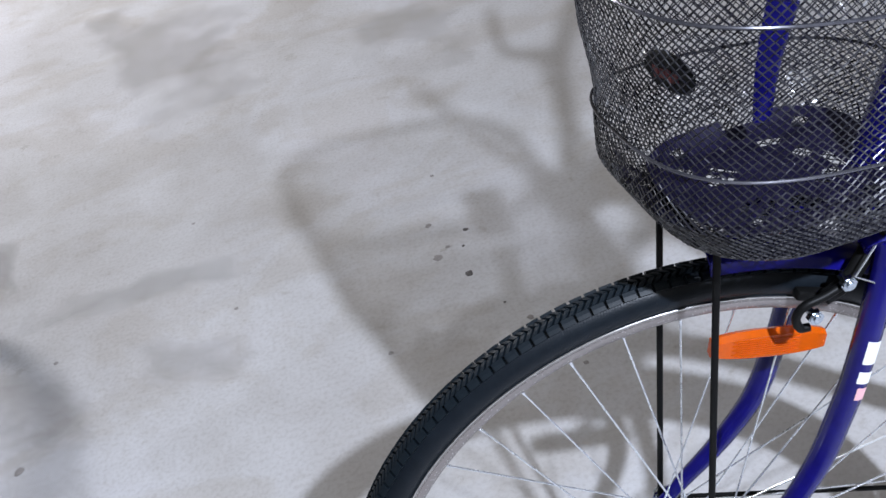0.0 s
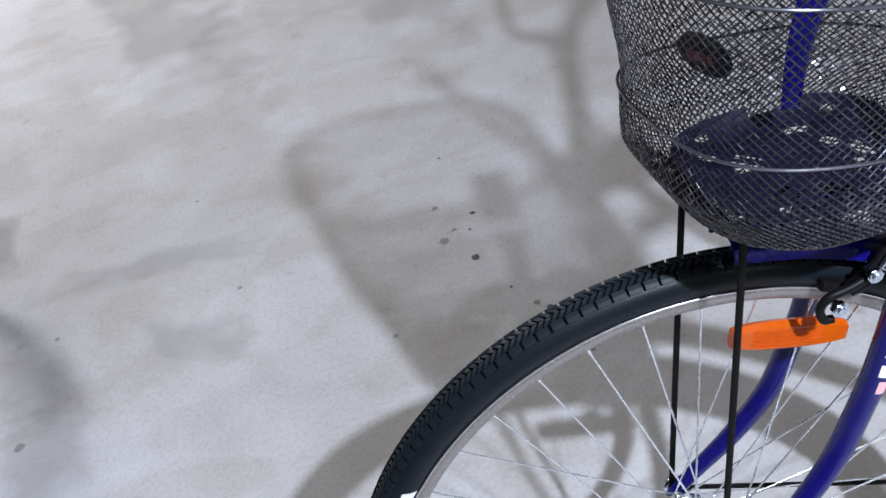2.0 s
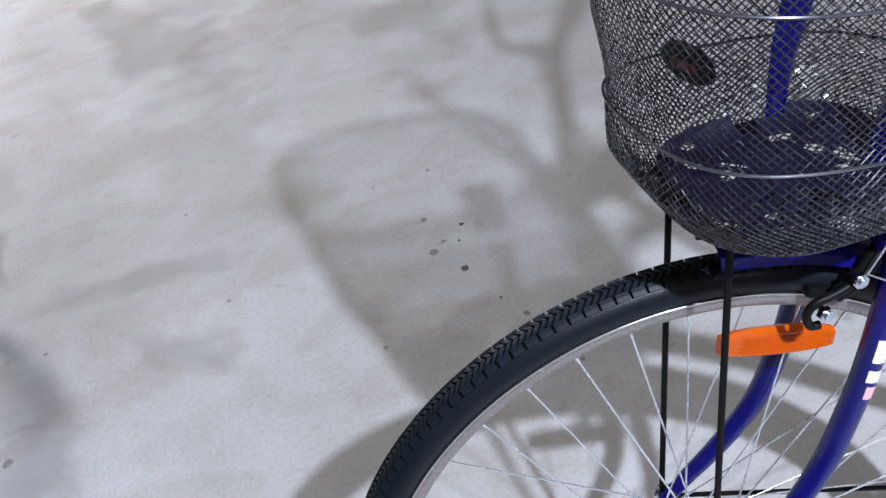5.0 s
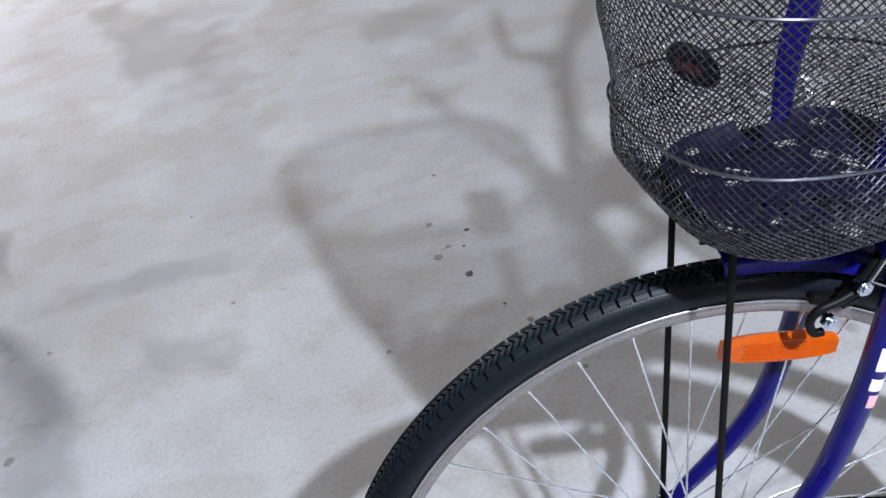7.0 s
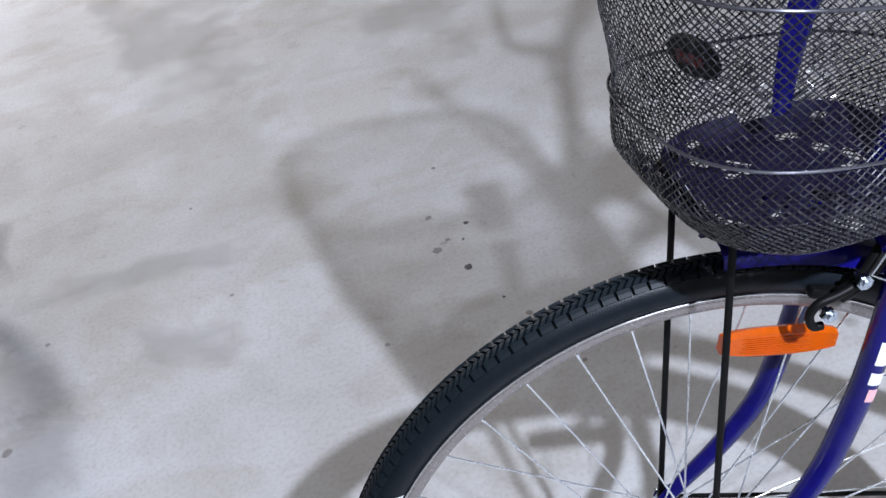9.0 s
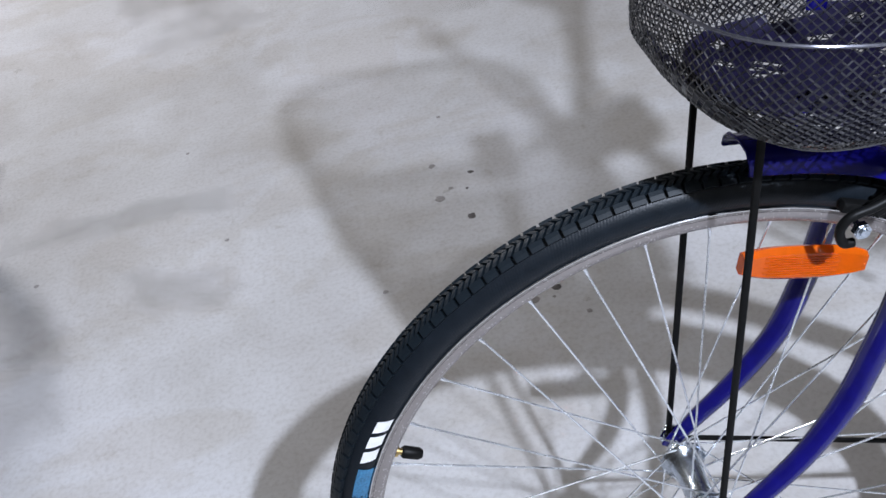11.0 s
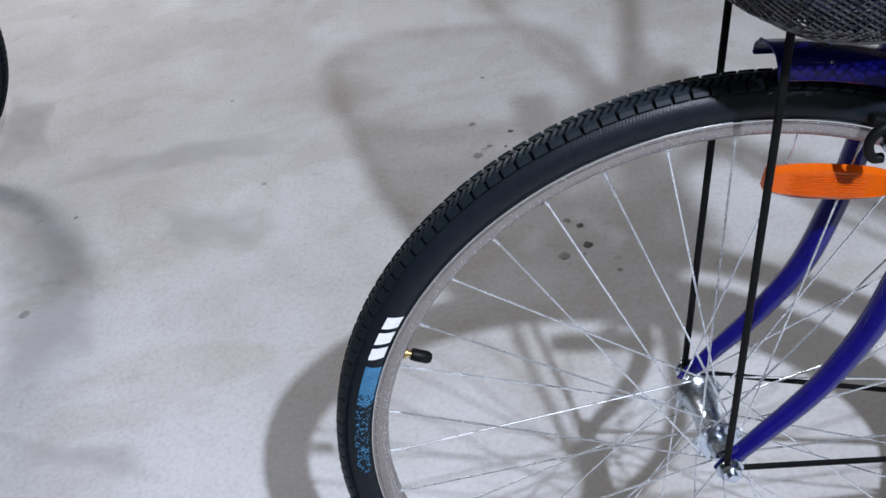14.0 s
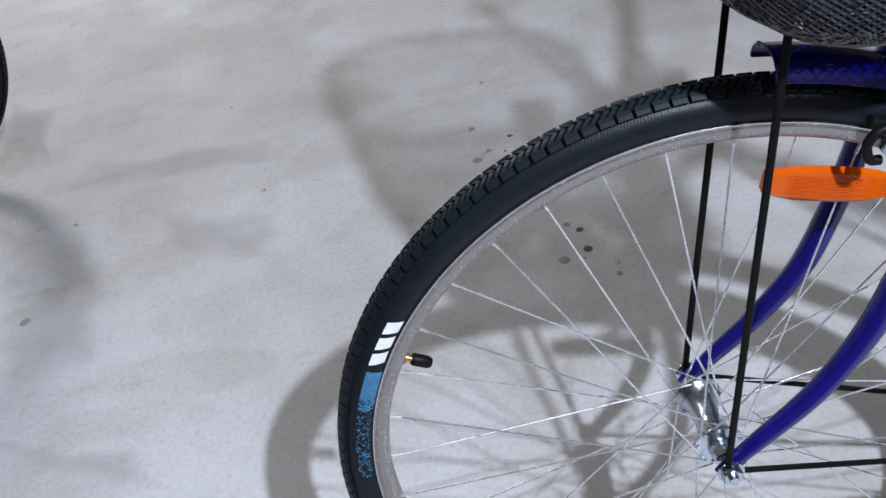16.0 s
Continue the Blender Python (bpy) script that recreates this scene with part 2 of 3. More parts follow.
def knurled_rim():
    """Dull plated rim with rows of tiny bright punched dots on the brake track."""
    m = shader("knurled_rim", (0.28, 0.255, 0.245), 0.34, 0.65, grain=(40, 0.08))
    nt = m.node_tree
    bsdf = nt.nodes["Principled BSDF"]
    co = nt.nodes.new("ShaderNodeTexCoord")
    v = nt.nodes.new("ShaderNodeTexVoronoi")
    v.inputs["Scale"].default_value = 430
    v.inputs["Randomness"].default_value = 0.5
    nt.links.new(co.outputs["Object"], v.inputs["Vector"])
    dot = nt.nodes.new("ShaderNodeMapRange")
    dot.inputs["From Min"].default_value, dot.inputs["From Max"].default_value = 0.22, 0.34
    dot.inputs["To Min"].default_value, dot.inputs["To Max"].default_value = 1, 0
    nt.links.new(v.outputs["Distance"], dot.inputs["Value"])
    mx = nt.nodes.new("ShaderNodeMixRGB")
    old = bsdf.inputs["Base Color"].links[0].from_socket
    nt.links.new(dot.outputs[0], mx.inputs["Fac"])
    nt.links.new(old, mx.inputs["Color1"])
    mx.inputs["Color2"].default_value = (0.66, 0.63, 0.61, 1)
    nt.links.new(mx.outputs[0], bsdf.inputs["Base Color"])
    bp = nt.nodes.new("ShaderNodeBump")
    bp.inputs["Strength"].default_value, bp.inputs["Distance"].default_value = 0.35, 0.001
    nt.links.new(dot.outputs[0], bp.inputs["Height"])
    nt.links.new(bp.outputs[0], bsdf.inputs["Normal"])
    return m


M_RIM = knurled_rim()


def reflector_plastic():
    m = shader("amber_reflector", (0.76, 0.13, 0.004), 0.22, grain=(30, 0.12), coat=0.15)
    b = m.node_tree.nodes["Principled BSDF"]
    b.inputs["Transmission Weight"].default_value = 0.45
    b.inputs["IOR"].default_value = 1.3
    return m


M_AMBER = reflector_plastic()


# ---------------------------------------------------------------- builders
def part(name, bm, material, parent=None, label="", smooth=True):
    me = bpy.data.meshes.new(name)
    bm.to_mesh(me)
    bm.free()
    me.materials.append(material)
    if smooth:
        me.shade_smooth()
        me.set_sharp_from_angle(angle=radians(40))
    ob = new(name, me)
    ob.parent = parent
    if label:
        tagged(ob, label)
    return ob


def pydata(name, verts, faces, material, parent=None, label="", smooth=True):
    me = bpy.data.meshes.new(name)
    me.from_pydata([tuple(v) for v in verts], [], [tuple(f) for f in faces])
    me.update()
    me.materials.append(material)
    if smooth:
        me.shade_smooth()
        me.set_sharp_from_angle(angle=radians(40))
    ob = new(name, me)
    ob.parent = parent
    if label:
        tagged(ob, label)
    return ob


def sweep(bm, path, radius, sides=10, flat=1.0, cap=True, closed=False):
    """A tube along path; radius a number or one per point; flat squashes it along its second axis."""
    pts = [Vector(p) for p in path]
    rad = radius if isinstance(radius, (list, tuple)) else [radius] * len(pts)
    n = len(pts)
    rings, side = [], None
    for i, p in enumerate(pts):
        a = pts[(i - 1) % n] if closed or i else p
        b = pts[(i + 1) % n] if closed or i < n - 1 else p
        t = (b - a).normalized()
        if side is None:
            side = t.orthogonal().normalized()
            for axis in (Vector((0, 1, 0)), Vector((0, 0, 1))):
                if abs(t.dot(axis)) < 0.8:
                    side = t.cross(axis).normalized()
                    break
        side = (side - t * side.dot(t)).normalized()
        up = t.cross(side)
        rings.append([bm.verts.new(p + rad[i] * (math.cos(k * 2 * math.pi / sides) * side + flat * math.sin(k * 2 * math.pi / sides) * up)) for k in range(sides)])
    for i in range(n if closed else n - 1):
        r0, r1 = rings[i], rings[(i + 1) % n]
        for k in range(sides):
            bm.faces.new((r0[k], r0[(k + 1) % sides], r1[(k + 1) % sides], r1[k]))
    if cap and not closed:
        bm.faces.new(rings[0][::-1])
        bm.faces.new(rings[-1])
    return rings


def tube(name, path, radius, material, parent, label="", sides=10, flat=1.0, closed=False):
    bm = bmesh.new()
    sweep(bm, path, radius, sides, flat, True, closed)
    bmesh.ops.recalc_face_normals(bm, faces=bm.faces)
    return part(name, bm, material, parent, label)


def curve(points, steps=8):
    """Catmull-Rom through the points."""
    p = [Vector(q) for q in points]
    p = [p[0] * 2 - p[1], *p, p[-1] * 2 - p[-2]]
    out = []
    for i in range(1, len(p) - 2):
        for s in range(steps):
            t = s / steps
            out.append(0.5 * ((2 * p[i]) + (p[i + 1] - p[i - 1]) * t + (2 * p[i - 1] - 5 * p[i] + 4 * p[i + 1] - p[i + 2]) * t * t
                              + (3 * p[i] - p[i - 1] - 3 * p[i + 1] + p[i + 2]) * t ** 3))
    return out + [p[-2]]


def lathe(bm, profile, turns=96, start=0.0, sweep_angle=2 * math.pi, hub_z=0.0, closed_profile=True):
    """Turn a profile of (radius, y) round the y axis."""
    full = abs(sweep_angle - 2 * math.pi) < 1e-6
    count = turns if full else turns + 1
    rings = []
    for i in range(count):
        a = start + sweep_angle * i / turns
        rings.append([bm.verts.new((r * math.cos(a), y, hub_z + r * math.sin(a))) for r, y in profile])
    k = len(profile)
    for i in range(turns):
        r0, r1 = rings[i], rings[(i + 1) % count]
        for j in range(k if closed_profile else k - 1):
            bm.faces.new((r0[j], r1[j], r1[(j + 1) % k], r0[(j + 1) % k]))
    if not full and closed_profile:
        bm.faces.new(rings[0])
        bm.faces.new(rings[-1][::-1])
    bmesh.ops.recalc_face_normals(bm, faces=bm.faces)


def box(bm, size, m=Matrix(), bevel=0.0):
    r = bmesh.ops.create_cube(bm, size=1.0)
    bmesh.ops.scale(bm, vec=size, verts=r["verts"])
    if bevel:
        edges = list({e for v in r["verts"] for e in v.link_edges})
        res = bmesh.ops.bevel(bm, geom=edges, offset=bevel, segments=2, affect="EDGES", profile=0.5)
        verts = list({v for f in res["faces"] for v in f.verts} | {v for v in r["verts"] if v.is_valid})
    else:
        verts = r["verts"]
    bmesh.ops.transform(bm, matrix=m, verts=verts)
    return verts


# ---------------------------------------------------------------- the setting
def setting():
    bm = bmesh.new()
    bmesh.ops.create_grid(bm, x_segments=2, y_segments=2, size=1)
    bmesh.ops.scale(bm, vec=(3.6, 3.4, 1), verts=bm.verts)
    bmesh.ops.translate(bm, vec=(0, 1.9, 0), verts=bm.verts)
    tagged(part("floor", bm, M_FLOOR), "pale trowelled cement floor with cloudy stains and smears", "floor", kind="structure")
    # unseen walls and ceiling, added to close the place and bounce light
    for name, size, place in (("wall_south", (7.4, 0.2, 2.9), (0, -1.6, 1.45)), ("wall_north", (7.4, 0.2, 2.9), (0, 5.4, 1.45)),
                              ("wall_west", (0.2, 6.8, 2.9), (-3.7, 1.9, 1.45)), ("wall_east", (0.2, 6.8, 2.9), (3.7, 1.9, 1.45))):
        bm = bmesh.new()
        box(bm, size, Matrix.Translation(place))
        tagged(part(name, bm, M_WALL, smooth=False), "unseen plain dull wall added to bounce light", "wall", kind="structure")
    bm = bmesh.new()
    box(bm, (7.6, 7.2, 0.15), Matrix.Translation((0, 1.9, 2.98)))
    tagged(part("ceiling", bm, M_CEIL, smooth=False), "unseen plain ceiling added to bounce light", "ceiling", kind="structure")


def drops():
    """Dried splashes on the cement: (x, y, radius, faint)."""
    rnd = random.Random(5)
    for x, y, r, faint in DROPS:
        bm = bmesh.new()
        n = 14
        ring = []
        for k in range(n):
            a = 2 * math.pi * k / n
            q = r * (1 + (0.5 if faint == 2 else 0.22) * rnd.uniform(-1, 1))
            ring.append(bm.verts.new((q * math.cos(a) * 1.05, q * math.sin(a), 0.0004)))
        inner = [bm.verts.new((v.co.x * 0.6, v.co.y * 0.6, 0.0010)) for v in ring]
        for k in range(n):
            bm.faces.new((ring[k], ring[(k + 1) % n], inner[(k + 1) % n], inner[k]))
        bm.faces.new(inner)
        ob = part("dried_drop", bm, (M_STAIN, M_SMUDGE, M_FAINT)[faint])
        ob.location = (x, y, 0)
        tagged(ob, ("dark grey paint drop dried on the cement floor", "faded grey splash dried on the cement floor", "faint old scuff worn into the cement floor")[faint], "stain", "splashes on the floor")


def stain_shade_paint(tint, strength):
    """Darker tint, stain and soft shade in one, that fades to nothing at its ragged edges."""
    m = shader("stain_shade", tint, 0.65, grain=(5, 0.06), spec=0.3)
    nt = m.node_tree
    co = nt.nodes.new("ShaderNodeTexCoord")
    sep = nt.nodes.new("ShaderNodeSeparateXYZ")
    noise = nt.nodes.new("ShaderNodeTexNoise")
    noise.inputs["Scale"].default_value, noise.inputs["Detail"].default_value = 4.5, 8
    nt.links.new(co.outputs["UV"], sep.inputs[0])
    nt.links.new(co.outputs["Object"], noise.inputs["Vector"])

    def calc(how, a, c):
        n = nt.nodes.new("ShaderNodeMath")
        n.operation = how
        for k, v in enumerate((a, c)):
            if isinstance(v, float):
                n.inputs[k].default_value = v
            else:
                nt.links.new(v, n.inputs[k])
        return n.outputs[0]
    near = []
    for axis, steep in ((0, 2.6), (1, 2.2)):
        d = calc("ABSOLUTE", calc("SUBTRACT", sep.outputs[axis], 0.5), 0.0)
        near.append(calc("MULTIPLY", calc("SUBTRACT", 0.5, d), steep))
    edge = calc("MINIMUM", near[0], near[1])
    edge = calc("ADD", edge, calc("MULTIPLY", calc("SUBTRACT", noise.outputs["Fac"], 0.5), 2.4))
    ramp = nt.nodes.new("ShaderNodeMapRange")
    ramp.interpolation_type = "SMOOTHSTEP"
    ramp.inputs["From Min"].default_value, ramp.inputs["From Max"].default_value = 0.15, 0.95
    ramp.inputs["To Max"].default_value = strength
    nt.links.new(edge, ramp.inputs["Value"])
    nt.links.new(ramp.outputs[0], nt.nodes["Principled BSDF"].inputs["Alpha"])
    return m


def patches():
    """Darker floor patches, stains and painted soft shade: four corners, tint, strength."""
    for corners, tint, strength in PATCHES:
        me = bpy.data.meshes.new("cement_smear")
        me.from_pydata([(x, y, 0.0006) for x, y in corners], [], [(0, 1, 2, 3)])
        uv = me.uv_layers.new(name="UVMap")
        for k, c in enumerate(((0, 0), (1, 0), (1, 1), (0, 1))):
            uv.data[k].uv = c
        me.materials.append(stain_shade_paint(tint, strength))
        ob = new("cement_smear", me)
        tagged(ob, "faint darker patch on the floor, brownish stain and painted soft shade", "stain", "smears on the floor", kind="stuff")


# ---------------------------------------------------------------- wheel
HUB_Z, R_TYRE, R_LIP, R_IN = 0.335, 0.3312, 0.3030, 0.2905
TUBE_R = 0.0160


def tyre_point(a, s, lift=0.0):
    """A point on the tyre: a round the wheel, s round the section (0 the crown, + towards +y)."""
    r = R_TYRE - TUBE_R + (TUBE_R + lift) * math.cos(s)
    return Vector((r * math.cos(a), (TUBE_R + lift) * 0.98 * math.sin(s), HUB_Z + r * math.sin(a)))


def patch(bm, a0, a1, s0, s1, lift, base, skew=0.0, na=2, ns=2):
    """A raised block on the tyre; skew shifts its far edge along the wheel."""
    top, low = [], []
    for i in range(na + 1):
        rt, rl = [], []
        for j in range(ns + 1):
            s = s0 + (s1 - s0) * j / ns
            a = a0 + (a1 - a0) * i / na + skew * j / ns
            rt.append(bm.verts.new(tyre_point(a, s, lift)))
            rl.append(bm.verts.new(tyre_point(a, s, base)))
        top.append(rt)
        low.append(rl)
    for i in range(na):
        for j in range(ns):
            bm.faces.new((top[i][j], top[i + 1][j], top[i + 1][j + 1], top[i][j + 1]))
    edge = [(0, j) for j in range(ns)] + [(i, ns) for i in range(na)] + [(na, j) for j in range(ns, 0, -1)] + [(i, 0) for i in range(na, 0, -1)]
    for (i, j), (p, q) in zip(edge, edge[1:] + edge[:1]):
        bm.faces.new((top[i][j], top[p][q], low[p][q], low[i][j]))


BLOCKS = 156


def wheel(parent, detailed=True):
    """Tyre, tread, rim, spokes, hub, all centred on the axle at HUB_Z."""
    bm = bmesh.new()
    prof = [(R_TYRE - TUBE_R + TUBE_R * math.cos(s), 0.98 * TUBE_R * math.sin(s)) for s in [radians(d) for d in range(-130, 131, 10)]]
    prof += [(R_LIP - 0.003, 0.0125), (R_LIP - 0.003, -0.0125)]
    lathe(bm, prof, 180, hub_z=HUB_Z)
    tyre = part("tyre", bm, M_RUBBER, parent, "black rubber tyre with chevron tread")
    step = 2 * math.pi / BLOCKS
    bm = bmesh.new()
    for i in range(BLOCKS):
        for h in (0, 1):
            a = (i + h / 2) * step
            for sgn in (-1, 1):
                patch(bm, a, a + step * 0.31, radians(1.5) * sgn, radians(23) * sgn, 0.0030, -0.001, step * 0.42, 1, 2)
    bmesh.ops.recalc_face_normals(bm, faces=bm.faces)
    tagged(part("chevron_tread", bm, M_TREAD, tyre, smooth=False), "fine black rubber chevrons", kind="stuff")
    far = bmesh.new()
    proto = None
    for i in range(BLOCKS):
        a = i * step
        patch(far, a, a + step * 0.80, radians(26.5), radians(47), 0.0047, -0.001)
        ang = math.degrees(a)
        if not (detailed and 70 < ang < 200):
            patch(far, a, a + step * 0.80, radians(-47), radians(-26.5), 0.0047, -0.001)
        elif proto is None:
            pb = bmesh.new()
            patch(pb, 0, step * 0.80, radians(-47), radians(-26.5), 0.0047, -0.001)
            bmesh.ops.translate(pb, vec=(0, 0, -HUB_Z), verts=pb.verts)
            bmesh.ops.recalc_face_normals(pb, faces=pb.faces)
            proto = bpy.data.meshes.new("tread_block")
            pb.to_mesh(proto)
            pb.free()
            proto.materials.append(M_TREAD)
    bmesh.ops.recalc_face_normals(far, faces=far.faces)
    tagged(part("shoulder_tread", far, M_TREAD, tyre, smooth=False), "square black rubber shoulder blocks", kind="stuff")
    if detailed:
        for i in range(BLOCKS):
            a = i * step
            if 70 < math.degrees(a) < 200:
                ob = new("tread_block", proto)
                ob.parent = tyre
                ob.location = (0, 0, HUB_Z)
                ob.rotation_euler = (0, -a, 0)
    if detailed:
        rnd = random.Random(31)
        hv, hf = [], []
        for _ in range(420):
            a, sec = radians(rnd.uniform(70, 205)), radians(rnd.choice((-1, 1)) * rnd.uniform(4, 46))
            p, q = tyre_point(a, sec, 0.002), tyre_point(a + rnd.uniform(-0.006, 0.006), sec + rnd.uniform(-0.05, 0.05), 0.0040 + rnd.uniform(0.0002, 0.0018))
            side = Vector((-math.sin(a), 0, math.cos(a))) * 0.0004
            k = len(hv)
            hv += [p - side, p + side, p + Vector((0, 0.0005, 0)), q]
            hf += [(k, k + 1, k + 3), (k + 1, k + 2, k + 3), (k + 2, k, k + 3)]
        tagged(pydata("tread_fuzz", hv, hf, M_TREAD, tyre, smooth=False), "tiny rubber moulding whiskers", kind="stuff")
    # rim: two lips, brake tracks, a shallow inner face
    bm = bmesh.new()
    prof = [(R_LIP, -0.0120), (R_LIP, -0.0104), (R_LIP - 0.004, -0.0100), (R_LIP - 0.006, 0.0), (R_LIP - 0.004, 0.0100), (R_LIP, 0.0104), (R_LIP, 0.0120),
            (R_LIP - 0.0015, 0.0126), (R_IN + 0.003, 0.0118), (R_IN - 0.001, 0.0085), (R_IN - 0.002, 0.0), (R_IN - 0.001, -0.0085), (R_IN + 0.003, -0.0118), (R_LIP - 0.0015, -0.0126)]
    lathe(bm, prof, 180, hub_z=HUB_Z)
    rim = part("rim", bm, M_RIM, parent, "bright steel rim with dotted brake track")
    for sgn in (-1, 1):
        bm = bmesh.new()
        lathe(bm, [(R_LIP + 0.0006, sgn * 0.0118), (R_LIP + 0.0009, sgn * 0.0126), (R_LIP + 0.0004, sgn * 0.0132), (R_LIP - 0.0007, sgn * 0.0130), (R_LIP - 0.0009, sgn * 0.0120)], 180, hub_z=HUB_Z)
        part("rim_lip", bm, M_LIP, rim, "polished rolled rim edge")
    # hub
    bm = bmesh.new()
    half = [(0.0045, 0.050), (0.0085, 0.050), (0.0100, 0.041), (0.0110, 0.0338), (0.0212, 0.0332), (0.0218, 0.0312), (0.0212, 0.0296), (0.0170, 0.0272), (0.0138, 0.0210), (0.0128, 0.0)]
    prof = [(r, -y) for r, y in half] + half[-2::-1]
    lathe(bm, prof, 48, hub_z=HUB_Z)
    hub = part("hub", bm, M_CHROME, parent, "chromed steel wheel hub with wide flanges")
    tube("axle", [(0, -0.076, HUB_Z), (0, 0.076, HUB_Z)], 0.0045, M_CHROME, hub)
    for sgn in (-1, 1):
        bm = bmesh.new()
        bmesh.ops.create_cone(bm, cap_ends=True, segments=6, radius1=0.0095, radius2=0.0095, depth=0.009)
        bmesh.ops.bevel(bm, geom=bm.edges[:], offset=0.0008, segments=1, affect="EDGES")
        bmesh.ops.rotate(bm, matrix=Matrix.Rotation(radians(90), 3, "X"), verts=bm.verts)
        bmesh.ops.translate(bm, vec=(0, sgn * 0.0675, HUB_Z), verts=bm.verts)
        part("axle_nut", bm, M_CHROME, hub, "chromed axle nut")
        bm = bmesh.new()
        lathe(bm, [(0.004, sgn * 0.0655), (0.0115, sgn * 0.0655), (0.0115, sgn * 0.0640), (0.004, sgn * 0.0640)], 24, hub_z=HUB_Z)
        part("washer", bm, M_CHROME, hub)
    for sgn in (-1, 1):
        for k in range(9):
            a = radians(40 * k + 12)
            bm = bmesh.new()
            p = Vector((0.0185 * math.cos(a), sgn * 0.0336, HUB_Z + 0.0185 * math.sin(a)))
            sweep(bm, [p, p + Vector((0, sgn * 0.0016, 0))], [0.0021, 0.0012], 8)
            part("spoke_head", bm, M_SPOKE, hub)
    # 36 crossed spokes with nipples
    for k in range(36):
        a = radians(SPOKE_PHASE + 10 * k)
        side = -1 if k % 2 else 1
        lead = -1 if (k // 2) % 2 else 1
        h = a + lead * radians(66)
        yo = side * (0.0312 + (0.002 if lead > 0 else -0.002))
        p0 = Vector((0.0192 * math.cos(h), yo, HUB_Z + 0.0192 * math.sin(h)))
        p1 = Vector(((R_IN - 0.012) * math.cos(a), side * 0.002, HUB_Z + (R_IN - 0.012) * math.sin(a)))
        p2 = Vector(((R_IN + 0.002) * math.cos(a), side * 0.001, HUB_Z + (R_IN + 0.002) * math.sin(a)))
        head = p0 + Vector((0, -side * lead * 0.004, 0))
        bm = bmesh.new()
        sweep(bm, [head, p0, p1], 0.00095, 6)
        sweep(bm, [p1, p2], [0.0014, 0.0020], 6)
        part("spoke", bm, M_SPOKE, rim)
    return tyre, rim


def side_patch(a0, a1, r0, r1, off, na, nr, rnd=None, ragged=0.0, keep=1.0, slant=0.0):
    """Thin printed area lying on the near sidewall of the tyre."""
    bm = bmesh.new()

    def at(a, r):
        c = max(-1, min(1, (r - (R_TYRE - TUBE_R)) / TUBE_R))
        y = -0.98 * TUBE_R * math.sqrt(max(0.0, 1 - c * c)) - off
        return (r * math.cos(a), y, HUB_Z + r * math.sin(a))
    for i in range(na):
        for j in range(nr):
            if rnd and rnd.random() > keep:
                continue
            u0, u1 = a0 + (a1 - a0) * i / na, a0 + (a1 - a0) * (i + 1) / na
            v0, v1 = r0 + (r1 - r0) * j / nr, r0 + (r1 - r0) * (j + 1) / nr
            if rnd and ragged:
                u0 += ragged * rnd.uniform(-1, 1) * (u1 - u0)
            bm.faces.new([bm.verts.new(at(u + slant * (v - r0) / (r1 - r0), v)) for u, v in ((u0, v0), (u1, v0), (u1, v1), (u0, v1))])
    bmesh.ops.remove_doubles(bm, verts=bm.verts, dist=1e-6)
    return bm


setting()
drops()
patches()

# ---------------------------------------------------------------- the bicycle
bike = new("bicycle")
bike.rotation_euler = (radians(LEAN), 0, 0)
bike.empty_display_size = 0.1
tagged(bike, "dark blue bicycle with black wire basket parked on cement", "bicycle")
tyre, rim = wheel(bike)

# printed mark and worn blue flash on the tyre's sidewall
A0, A1 = MARK
for i in range(3):
    u = A0 + (A1 - A0) * (i + 0.06) / 3
    w = (A1 - A0) / 3 * 0.74
    bm = side_patch(u, u + w, 0.3062, 0.3185, 0.0006, 9, 9, slant=0.4 * w)
    part("printed_mark", bm, M_WHITE, tyre, "worn white printed block" if i == 0 else "", smooth=False)
part("blue_flash", side_patch(A1 + 0.026, A1 + 0.125, 0.3045, 0.3182, 0.0006, 8, 5), M_BLUEPRINT, tyre, smooth=False)
part("blue_flash", side_patch(A1 + 0.125, A1 + 0.165, 0.3045, 0.3182, 0.0006, 10, 9, random.Random(8), 0.5, 0.72), M_BLUEPRINT, tyre, "worn blue printed flash", smooth=False)
part("blue_specks", side_patch(A1 + 0.165, A1 + 0.42, 0.3060, 0.3180, 0.0006, 70, 11, random.Random(3), 0.6, 0.22), M_BLUEPRINT, tyre, smooth=False)

# valve
va = radians(VALVE)
d = Vector((math.cos(va), 0, math.sin(va)))
c = Vector((0, 0, HUB_Z))
valve = tube("valve", [c + d * 0.294, c + d * 0.279], [0.0030, 0.0030], M_BRASS, rim, "brass valve stem with black cap")
tube("valve_collar", [c + d * 0.2875, c + d * 0.2855], 0.0052, M_BRASS, valve)
tube("valve_cap", [c + d * 0.282, c + d * 0.280, c + d * 0.267, c + d * 0.264], [0.0044, 0.0056, 0.0054, 0.0038], M_PLASTIC, valve, "ridged black plastic cap")

